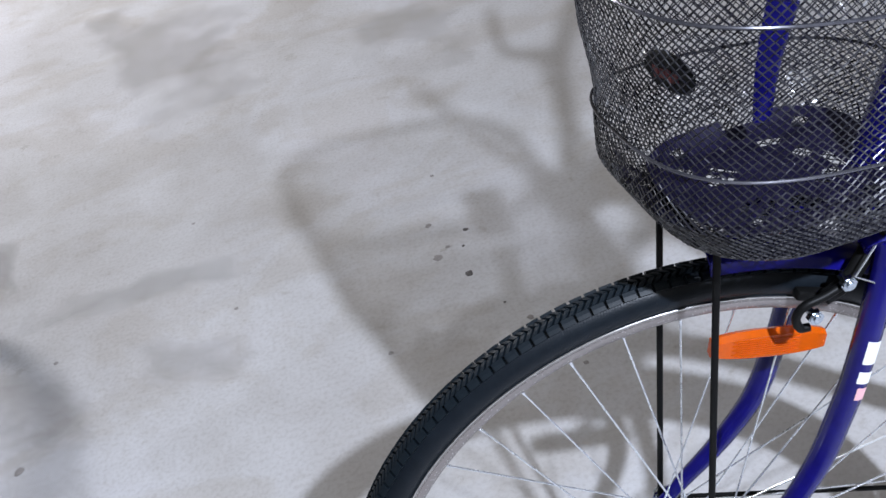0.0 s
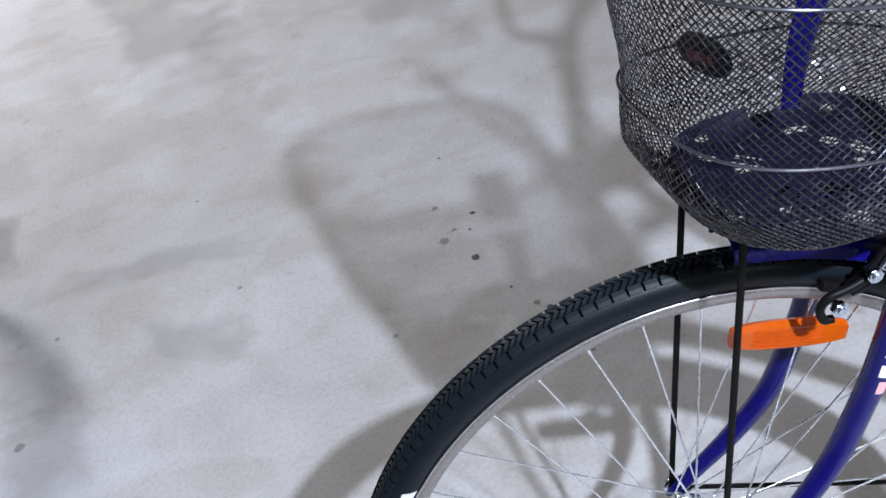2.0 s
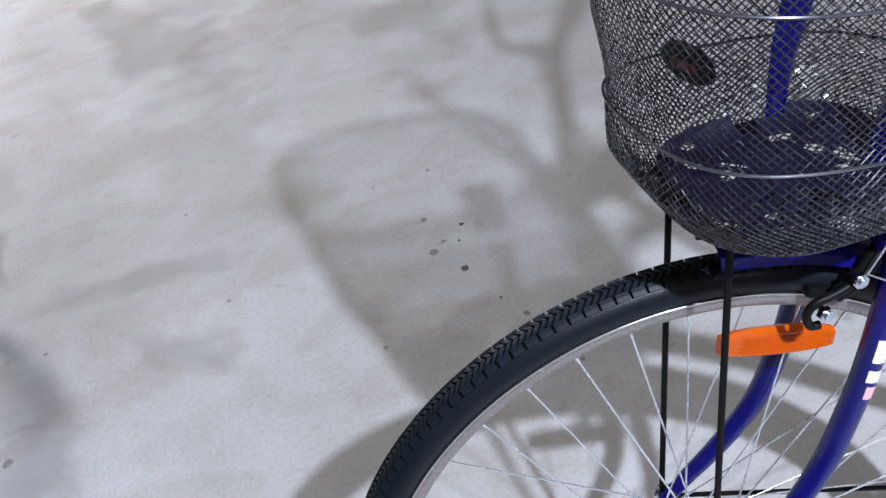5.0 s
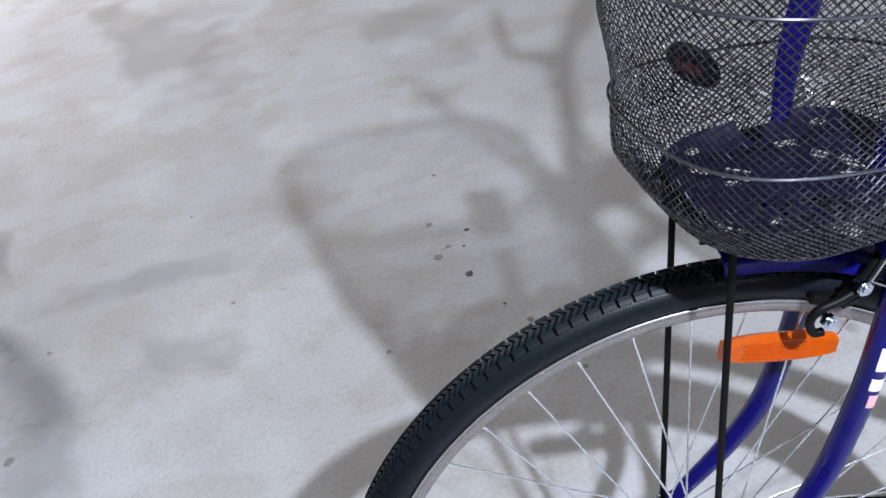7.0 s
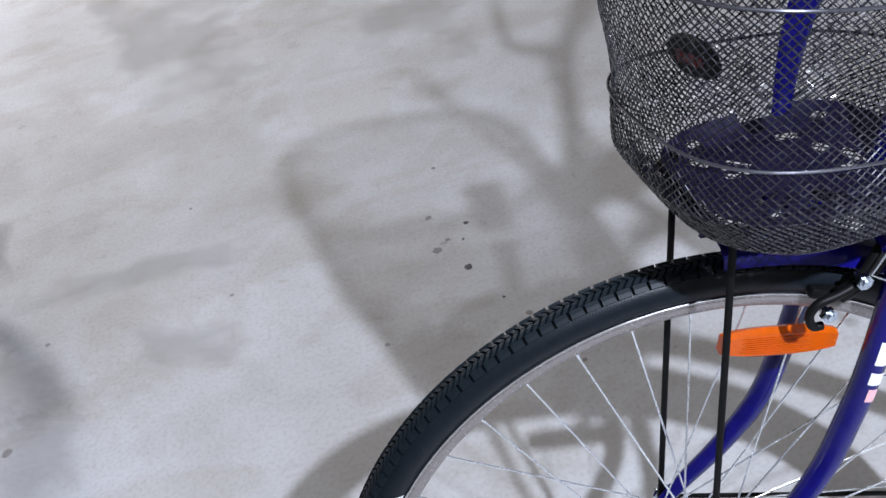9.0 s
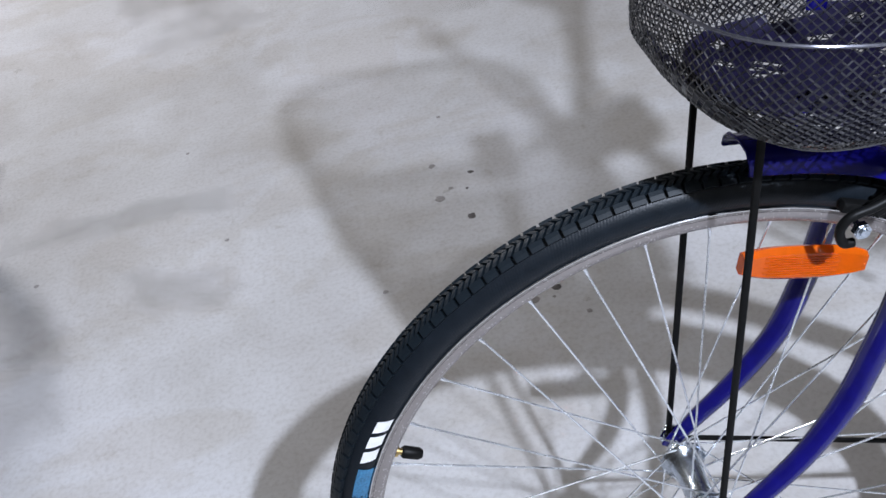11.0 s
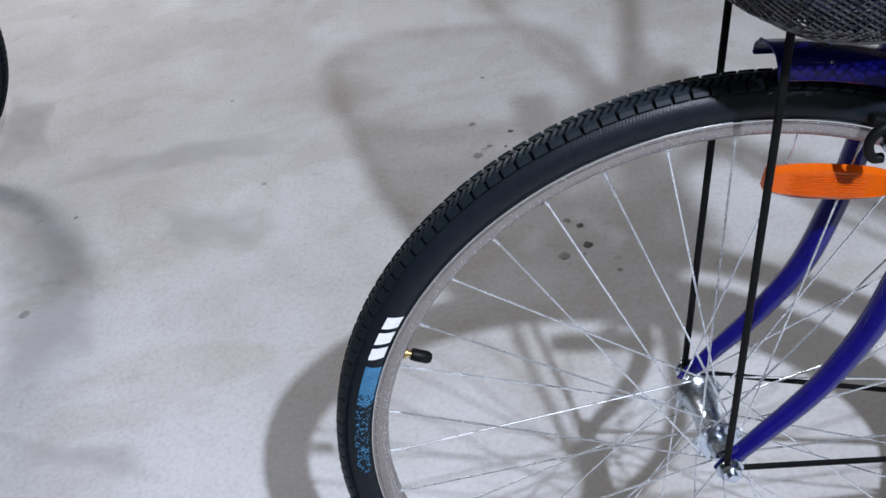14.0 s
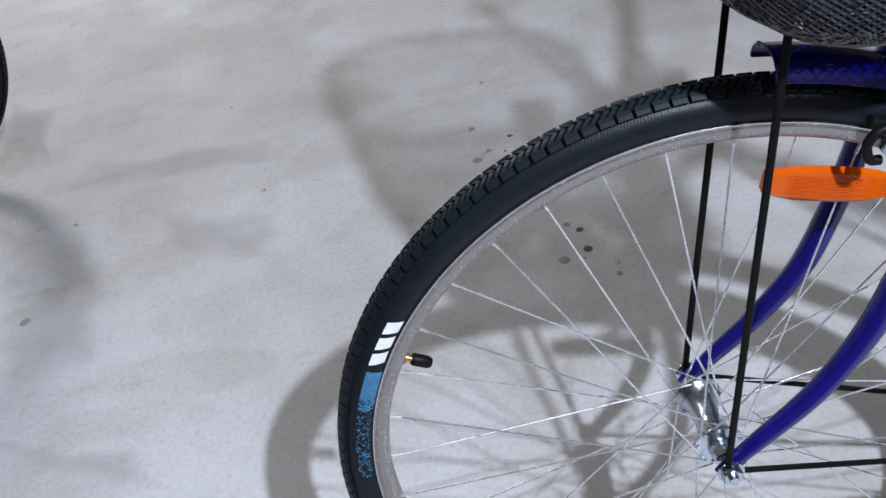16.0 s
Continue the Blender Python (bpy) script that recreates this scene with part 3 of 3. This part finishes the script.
# amber spoke reflector
bm = bmesh.new()
ra, rb = Vector(REFL[0]), Vector(REFL[1])
mid, ax = (ra + rb) / 2, (rb - ra)
length = ax.length
ang = math.atan2(ax.z, ax.x)
n = 14
rows = []
for i in range(n + 1):
    u = -1 + 2 * i / n
    h = 0.0155 * (1 - 0.42 * abs(u) ** 3)
    th = 0.0060
    rows.append([bm.verts.new((u * length / 2, y, z)) for y, z in ((-th, -h * 0.7), (-th, h * 0.7), (-th * 0.2, h), (th * 0.8, h * 0.8), (th * 0.8, -h * 0.8), (-th * 0.2, -h))])
for i in range(n):
    for k in range(6):
        bm.faces.new((rows[i][k], rows[i + 1][k], rows[i + 1][(k + 1) % 6], rows[i][(k + 1) % 6]))
bm.faces.new(rows[0])
bm.faces.new(rows[-1][::-1])
bmesh.ops.recalc_face_normals(bm, faces=bm.faces)
refl = part("spoke_reflector", bm, M_AMBER, rim, "translucent orange plastic spoke reflector")
refl.location = mid
refl.rotation_euler = (0, -ang, 0)
for i in range(8):
    bm = bmesh.new()
    box(bm, (length * (0.60 if i % 2 else 0.52), 0.0012, 0.0010), Matrix.Translation((-0.004, -0.0064, -0.0077 + 0.0022 * i)), 0.0003)
    part("ridge", bm, M_AMBER, refl, smooth=False)
for u in (-0.47, 0.47):
    bm = bmesh.new()
    box(bm, (0.0030, 0.0090, 0.0150), Matrix.Translation((u * length, -0.001, 0)), 0.0010)
    part("reflector_clip", bm, M_AMBER, refl, smooth=False)

# fork: two raked blades, crown, steerer
fork = None
for sgn in (-1, 1):
    path = curve([(x - 0.008 * sgn * min(1, (z - 0.338) / 0.06), sgn * y, z) for x, y, z in FORK], 6)
    nn = len(path)
    rads = [0.0060 + 0.0046 * min(1, i / (nn * 0.45)) for i in range(nn)]
    blade = tube("fork_blade", path, rads, M_BLUE, bike, "dark blue lacquered raked fork blade", 14, 1.12)
    bm = bmesh.new()
    box(bm, (0.018, 0.004, 0.030), Matrix.Translation((0.004, sgn * 0.0580, HUB_Z + 0.004)) @ Matrix.Rotation(radians(40), 4, "Y"), 0.0015)
    part("fork_end", bm, M_BLUE, blade)
    if sgn < 0:
        fork = blade
        # printed mark up the near blade
        for i, t in enumerate((0.745, 0.786, 0.827)):
            k = t * (nn - 1)
            p, q = path[int(k)], path[int(k) + 1]
            t_ = (q - p).normalized()
            bm = bmesh.new()
            rr = rads[int(k)] + 0.0006
            nrm = Vector((-t_.z, 0, t_.x))
            vs = []
            for e in (-0.5, 0.5):
                row = []
                for s in range(6):
                    aa = radians(-30 + 60 * s / 5)
                    row.append(bm.verts.new(p + t_ * (e * 0.0122) + rr * (math.sin(aa) * nrm * 1.0 + 1.12 * math.cos(aa) * Vector((0, -1, 0)))))
                vs.append(row)
            for s in range(5):
                bm.faces.new((vs[0][s], vs[0][s + 1], vs[1][s + 1], vs[1][s]))
            part("printed_mark", bm, M_WHITE, blade, "white printed block" if i == 0 else "")
        k = 0.708 * (nn - 1)
        p, q = path[int(k)], path[int(k) + 1]
        t_ = (q - p).normalized()
        bm = bmesh.new()
        nrm = Vector((-t_.z, 0, t_.x))
        vs = [[bm.verts.new(p + t_ * e * 0.013 + (rads[int(k)] + 0.0006) * (math.sin(a) * nrm + 1.12 * math.cos(a) * Vector((0, -1, 0)))) for a in (-0.5, -0.1, 0.3)] for e in (-0.5, 0.5)]
        for s in range(2):
            bm.faces.new((vs[0][s], vs[0][s + 1], vs[1][s + 1], vs[1][s]))
        part("pink_mark", bm, M_PINK, blade, "pink printed tick")
top = Vector(FORK[-1])
tilt = Vector((0.342, 0, 0.94))
crown_p = Vector((top.x + 0.004, 0, top.z + 0.004))
tube("fork_crown", [(top.x, -0.046, top.z - 0.004), (top.x + 0.003, -0.03, top.z + 0.006), crown_p + Vector((0, 0, 0.006)), (top.x + 0.003, 0.03, top.z + 0.006), (top.x, 0.046, top.z - 0.004)], [0.013, 0.0165, 0.0185, 0.0165, 0.013], M_BLUE, bike, "", 14)
h0, h1 = crown_p + tilt * 0.02, crown_p + tilt * 0.19
head = tube("head_tube", [h0, h0 + tilt * 0.006, h0 + tilt * 0.007, h1 - tilt * 0.007, h1 - tilt * 0.006, h1], [0.0205, 0.0205, 0.0175, 0.0175, 0.0205, 0.0205], M_BLUE, bike, "dark blue head tube", 20)
tube("headset", [h1, h1 + tilt * 0.018], [0.0195, 0.0150], M_CHROME, head, "chrome headset cup", 20)
clamp = Vector(CLAMP)
stem_top = clamp + Vector((-0.020, 0, -0.012))
stem = tube("stem", [h1, stem_top.lerp(h1, 0.25), stem_top], [0.0110, 0.0110, 0.0125], M_CHROME, bike, "chrome handlebar stem", 14)
bm = bmesh.new()
box(bm, (0.105, 0.050, 0.050), Matrix.Translation((clamp.x + 0.014, 0, clamp.z - 0.012)) @ Matrix.Rotation(radians(-6), 4, "Y"), 0.009)
part("stem_clamp", bm, M_CHROME, stem, "rounded chrome stem clamp")
tube("down_tube", curve([h0 + tilt * 0.012, (0.250, 0, 0.660), (0.320, 0, 0.588), (0.440, 0, 0.435), (0.560, 0, 0.285)], 5), 0.0165, M_BLUE, bike, "dark blue lacquered frame tube", 16)

# raised handlebar with grips, levers and cables
bar = tube("handlebar", curve([(0.425, -0.345, 1.035), (0.378, -0.275, 1.026), (0.326, -0.180, 1.012), (0.296, -0.075, 0.990), clamp, (0.296, 0.070, 0.995),
                               (0.326, 0.180, 1.015), (0.375, 0.280, 1.028), (0.430, 0.360, 1.036)], 6), 0.0115, M_CHROME, bike, "raised chrome handlebar", 12)
for sgn, e0, e1, lev in ((-1, (0.356, -0.240, 1.020), (0.432, -0.352, 1.036), [(0.330, -0.190, 1.014), (0.296, -0.205, 1.018), (0.278, -0.240, 1.022), (0.286, -0.330, 1.030)]),
                         (1, (0.360, 0.250, 1.024), (0.438, 0.368, 1.038), [(0.330, 0.188, 1.016), (0.304, 0.204, 1.022), (0.276, 0.222, 1.028), (0.276, 0.270, 1.034), (0.284, 0.340, 1.040)])):
    e0, e1 = Vector(e0), Vector(e1)
    tube("grip", [e0, e0.lerp(e1, 0.05), e0.lerp(e1, 0.95), e1], [0.0150, 0.0175, 0.0175, 0.0140], M_PLASTIC, bar, "black rubber grip", 14)
    tube("brake_lever", curve(lev, 5), [0.0120] * 6 + [0.0085] * (len(lev) * 5 - 10), M_PLASTIC, bar, "black brake lever", 10)
    if sgn < 0:
        way = [lev[1], (0.262, -0.170, 1.085), (0.236, -0.110, 1.118), (0.190, 0.020, 1.130), (0.186, 0.050, 1.085), (0.206, 0.030, 1.030), (0.230, 0.000, 0.963), (0.222, -0.028, 0.865),
               (0.212, -0.042, 0.785), (CALIPER[0] + 0.046, -0.046, CALIPER[1] + 0.034)]
    else:
        way = [lev[1], (0.300, 0.170, 0.990), (0.298, 0.090, 0.945), (0.306, 0.030, 0.880), (0.330, 0.000, 0.800), (0.430, -0.020, 0.640)]
    tube("brake_cable", curve(way, 8), 0.0034, M_BLACK, bar, "black brake cable", 8)

# mudguard over the rear of the wheel's top, with two stays a side
bm = bmesh.new()
outer = [(0.3392, -0.0255), (0.3470, -0.0235), (0.3535, -0.0155), (0.3560, 0.0), (0.3535, 0.0155), (0.3470, 0.0235), (0.3392, 0.0255)]
prof = outer + [(r - 0.001, y * 0.965) for r, y in outer[::-1]]
lathe(bm, prof, 48, radians(-28), radians(GUARD + 28), HUB_Z)
guard = part("mudguard", bm, M_BLUE, bike, "dark blue pressed steel mudguard")
ga = radians(GUARD)
tube("mudguard_lip", [((r + 0.0004) * math.cos(ga), y, HUB_Z + (r + 0.0004) * math.sin(ga)) for r, y in outer], 0.0011, M_BLUE, guard, "rolled front edge", 6)
for sgn in (-1, 1):
    tube("mudguard_stay", [(0.004, sgn * 0.0600, HUB_Z - 0.004), (0.02, sgn * 0.0605, HUB_Z - 0.006), (STAY_END[0], sgn * 0.030, STAY_END[1])], 0.0026, M_BLACK, guard, "thin black mudguard stay", 8)

# caliper brake: two black arms, shoes, bolts, cable pinch
cx, cz = CALIPER
bm = bmesh.new()
for sgn in (-1, 1):
    sweep(bm, curve([(cx + 0.052, sgn * 0.006, cz + 0.034), (cx + 0.046, sgn * 0.030, cz + 0.022), (cx + 0.024, sgn * 0.038, cz - 0.006), (cx + 0.004, sgn * 0.034, cz - 0.022)], 5), 0.0070, 10, 0.62)
box(bm, (0.026, 0.030, 0.024), Matrix.Translation((cx + 0.052, 0, cz + 0.036)), 0.004)
bmesh.ops.recalc_face_normals(bm, faces=bm.faces)
me = bpy.data.meshes.new("caliper_brake")
bm.to_mesh(me)
bm.free()
me.materials.append(M_PLASTIC)
me.shade_smooth()
cal = new("caliper_brake", me)
cal.parent = bike
tagged(cal, "black caliper brake with steel bolts")
for sgn in (-1, 1):
    bm = bmesh.new()
    box(bm, (0.040, 0.011, 0.010), Matrix.Translation((cx + 0.004, sgn * 0.0225, cz - 0.026)) @ Matrix.Rotation(radians(22), 4, "Y"), 0.003)
    part("brake_shoe", bm, M_PLASTIC, cal, "black rubber brake shoe")
for (bx, by, bz), rr in BOLTS:
    bm = bmesh.new()
    sweep(bm, [(bx, by + 0.010, bz), (bx, by - 0.006, bz)], 0.0032, 10)
    sweep(bm, [(bx, by + 0.002, bz), (bx, by - 0.003, bz)], rr, 6)
    sweep(bm, [(bx, by - 0.003, bz), (bx, by - 0.0042, bz)], rr * 0.8, 12)
    bmesh.ops.recalc_face_normals(bm, faces=bm.faces)
    part("bolt", bm, M_CHROME, cal, "chromed pinch bolt", smooth=False)
bm = bmesh.new()
sweep(bm, curve([(cx + 0.048, -0.034, cz + 0.012), (cx + 0.026, -0.040, cz - 0.004), (cx + 0.002, -0.043, cz - 0.012), (cx - 0.016, -0.043, cz - 0.016), (cx - 0.0235, -0.042, cz - 0.026), (cx - 0.021, -0.042, cz - 0.038), (cx - 0.013, -0.042, cz - 0.0400)], 5), 0.0038, 10)
part("brake_arm", bm, M_PLASTIC, cal, "hooked black brake arm")
tube("cable_end", [(cx + 0.046, -0.047, cz + 0.034), (cx + 0.022, -0.050, cz + 0.004), (cx + 0.045, -0.052, cz - 0.012)], 0.0010, M_SPOKE, cal, "bare steel cable end", 6)

# ---------------------------------------------------------------- basket
def basket_ring(z):
    """Half length, half width and centre of the basket at height z."""
    for (z0, a0, b0, c0), (z1, a1, b1, c1) in zip(BASKET, BASKET[1:]):
        if z <= z1:
            t = (z - z0) / (z1 - z0)
            return a0 + (a1 - a0) * t, b0 + (b1 - b0) * t, c0 + (c1 - c0) * t
    return BASKET[-1][1:]


def basket_point(u, z, out=0.0):
    a, b, c = basket_ring(z)
    a, b = a + out, b + out
    cs, sn = math.cos(u), math.sin(u)
    e = 2 / 3.08
    x, y = a * math.copysign(abs(cs) ** e, cs), b * math.copysign(abs(sn) ** e, sn)
    cy, sy = math.cos(BASKET_YAW), math.sin(BASKET_YAW)
    return Vector((c + x * cy - y * sy, x * sy + y * cy, z - BASKET_TILT * min(1, 0.10 + 9.0 * (z - BASKET[0][0])) * x - BASKET_SIDE * y))


Z_LO, Z_HI = BASKET[0][0], BASKET[-1][0]
COLS, ROWS = 122, 54
# arc-length table so the cells keep their width round the corners
table = [(0.0, 0.0)]
prev = basket_point(0, 0.85)
for i in range(1, 721):
    q = basket_point(2 * math.pi * i / 720, 0.85)
    table.append((table[-1][0] + (q - prev).length, 2 * math.pi * i / 720))
    prev = q
lengths, angles = np.array([t[0] for t in table]), np.array([t[1] for t in table])
around = np.interp(np.arange(COLS * 2 + 2) / (COLS * 2) * lengths[-1], lengths, angles)
# heights at even steps along the wall
hz = [Z_LO + (Z_HI - Z_LO) * i / 200 for i in range(201)]
hl = [0.0]
for z0, z1 in zip(hz, hz[1:]):
    hl.append(hl[-1] + (basket_point(math.pi, z1) - basket_point(math.pi, z0)).length)
levels = np.interp(np.arange(ROWS * 2 + 1) / (ROWS * 2) * hl[-1], hl, hz)
verts, faces = [], []


def strand(p, q, nrm, wide, thick):
    t = (q - p).normalized()
    s = t.cross(nrm).normalized() * wide
    o = nrm * thick
    k = len(verts)
    for e in (p, q):
        verts.extend((e - s - o, e + s - o, e + s + o, e - s + o))
    faces.extend(((k, k + 1, k + 5, k + 4), (k + 1, k + 2, k + 6, k + 5), (k + 2, k + 3, k + 7, k + 6), (k + 3, k, k + 4, k + 7)))


rnd = random.Random(11)
for j in range(ROWS * 2):
    for i in range(COLS * 2):
        if (i + j) % 2:
            continue
        for d in (-1, 1):
            i2 = i + d
            p = basket_point(around[i % (COLS * 2)], levels[j])
            q = basket_point(around[i2 % (COLS * 2)], levels[j + 1])
            a, b, c = basket_ring(levels[j])
            nrm = Vector(((p.x - c) / a ** 2, p.y / b ** 2, 0)).normalized() + Vector((0, 0, 0.7))
            nrm = (nrm.normalized() + Vector((rnd.uniform(-0.3, 0.3), 0, 0.55 * d + rnd.uniform(-0.45, 0.45)))).normalized()
            strand(p, q, nrm, (0.00042 + 0.00030 * min(1, max(0, (0.785 - levels[j]) / 0.025))) * rnd.uniform(0.7, 1.3), 0.00034)
# floor of the basket
a, b, c = basket_ring(Z_LO)
cell = 0.0090
na, nb = int(a / cell) + 1, int(b / cell) + 1
for i in range(-na * 2, na * 2 + 1):
    for j in range(-nb * 2, nb * 2 + 1):
        if (i + j) % 2:
            continue
        for d in (-1, 1):
            p = Vector((c + i * cell / 2, j * cell / 2, Z_LO - 0.10 * BASKET_TILT * i * cell / 2))
            q = p + Vector((cell / 2, d * cell / 2, -0.10 * BASKET_TILT * cell / 2))
            if abs((p.x - c) / a) ** 3.4 + abs(p.y / b) ** 3.4 < 1:
                strand(p, q, Vector((0, 0, 1)), 0.00045, 0.0004)
basket = pydata("basket", verts, faces, M_WIRE, bike, "deep black expanded-metal wire basket", smooth=False)


def hoop(name, z, r, material, out=0.002, label=""):
    pts = [basket_point(angles[int(k * 720 / 160)], z, out) for k in range(160)]
    return tube(name, pts, r, material, basket, label, 8, closed=True)


hoop("rim_wire", Z_HI, 0.0052, M_WIRE, 0.001, "thick black top rim wire")
for z in BANDS:
    hoop("band_wire", z, 0.0013, M_BANDWIRE, 0.0020, "thin worn steel band wire")
hoop("bottom_wire", Z_LO + 0.003, 0.0030, M_WIRE, 0.001)
# badge on the front
bm = bmesh.new()
nb = 28
ringa = [bm.verts.new((0, 0.036 * math.cos(2 * math.pi * k / nb), 0.014 * math.sin(2 * math.pi * k / nb))) for k in range(nb)]
ringb = [bm.verts.new((-0.003, 0.033 * math.cos(2 * math.pi * k / nb), 0.012 * math.sin(2 * math.pi * k / nb))) for k in range(nb)]
for k in range(nb):
    bm.faces.new((ringa[k], ringa[(k + 1) % nb], ringb[(k + 1) % nb], ringb[k]))
bm.faces.new(ringb)
bmesh.ops.recalc_face_normals(bm, faces=bm.faces)
badge = part("badge", bm, M_PLASTIC, basket, "oval black plastic badge with faded red mark")
badge.location = (0.0190, BADGE_Y, BADGE_Z)
badge.rotation_euler = (radians(-10), 0, BASKET_YAW)
bm = bmesh.new()
for k in range(4):
    box(bm, (0.0008, 0.0075, 0.006 + 0.002 * (k % 2)), Matrix.Translation((-0.0034, -0.014 + 0.0095 * k, -0.001)))
part("badge_mark", bm, M_RED, badge, "faded red mark", smooth=False)
# stays from the axle up to the basket
for sgn in (-1, 1):
    tube("basket_stay", [(-0.004, sgn * 0.0640, HUB_Z - 0.010), (-0.002, sgn * 0.0640, HUB_Z + 0.012), (STAY_TOP[0], sgn * STAY_TOP[1], STAY_TOP[2])], 0.0032, M_BLACK, basket, "black steel basket stay", 8, 0.7)
# dark plastic pan in the bottom, with torn holes
rnd = random.Random(23)
bm = bmesh.new()
PAN = 64
rings = [[bm.verts.new(basket_point(angles[int(k * 720 / PAN)], Z_LO + h, -0.003 - inset) + Vector((0, 0.010, 0))) for k in range(PAN)]
         for h, inset in ((0.018, 0.018), (0.012, 0.018), (0.006, 0.018), (0.004, 0.026), (0.004, 0.036), (0.004, 0.047), (0.004, 0.057))]
torn = {(rnd.randrange(PAN), rnd.randrange(0, 6)) for _ in range(34)}
torn |= {((k + 1) % PAN, r) for k, r in torn}
for r in range(6):
    for k in range(PAN):
        if (k, r) not in torn:
            bm.faces.new((rings[r][k], rings[r][(k + 1) % PAN], rings[r + 1][(k + 1) % PAN], rings[r + 1][k]))
bm.faces.new(rings[-1])
bmesh.ops.recalc_face_normals(bm, faces=bm.faces)
bmesh.ops.solidify(bm, geom=bm.faces[:], thickness=0.0008)
part("liner", bm, M_LINER, basket, "dark plum plastic liner with torn holes")
# torn skirt of the liner up the front corner of the mesh
bm = bmesh.new()
SK, SR = 46, 7
skirt = []
for r in range(SR + 1):
    row = []
    for k in range(SK + 1):
        u = math.pi * (0.80 + 0.72 * k / SK)
        top = 0.030 + 0.006 * math.sin(9 * u) + 0.004 * math.sin(23 * u)
        row.append(bm.verts.new(basket_point(u, Z_LO + 0.004 + top * r / SR, -0.0035 - 0.0006 * rnd.random())))
    skirt.append(row)
torn = {(rnd.randrange(SK), rnd.randrange(1, SR)) for _ in range(16)}
torn |= {(k + 1, r) for k, r in torn}
for r in range(SR):
    for k in range(SK):
        if (k, r) not in torn:
            bm.faces.new((skirt[r][k], skirt[r][k + 1], skirt[r + 1][k + 1], skirt[r + 1][k]))
bmesh.ops.solidify(bm, geom=bm.faces[:], thickness=0.0008)
part("liner_skirt", bm, M_LINER, basket)
# stand-in for an unidentified blue shape behind the mesh: plate above, leg below
bm = bmesh.new()
box(bm, (0.040, 0.004, 0.080), Matrix.Translation((0.160, 0.050, 0.905)) @ Matrix.Rotation(radians(12), 4, "Y"), 0.0012)
sweep(bm, curve([(0.150, 0.050, 0.845), (0.140, 0.050, 0.815), (0.132, 0.049, 0.785), (0.126, 0.048, 0.750)], 5), [0.0140 - 0.0004 * k for k in range(16)], 10, 0.3)
bmesh.ops.recalc_face_normals(bm, faces=bm.faces)
part("basket_bracket", bm, M_BLUE, basket, "blue stand-in for an unidentified blue shape behind the mesh")
bm = bmesh.new()
box(bm, (0.075, 0.034, 0.003), Matrix.Translation((0.120, 0, 0.702)) @ Matrix.Rotation(radians(9), 4, "Y"), 0.001)
box(bm, (0.003, 0.030, 0.030), Matrix.Translation((0.085, 0, 0.700)), 0.001)
part("basket_foot", bm, M_BLUE, basket, "blue steel foot plate")

# ---------------------------------------------------------------- wheel of the bicycle beside it
other = new("second_bicycle")
other.location = OTHER
other.rotation_euler = (0, 0, radians(OTHER_TURN))
tagged(other, "black-tyred spoked wheel of another bicycle standing on cement", "bicycle")
for o in (tyre, rim, *[k for k in bike.children if k.name.startswith("hub")]):
    keep = {"valve", "spoke_reflector", "printed_mark", "blue_flash", "blue_specks", "tread_block"}
    made = o.copy()
    scene.collection.objects.link(made)
    made.parent = other
    for k in list(o.children):
        if k.name.split(".")[0] in keep:
            continue
        q = k.copy()
        scene.collection.objects.link(q)
        q.parent = made
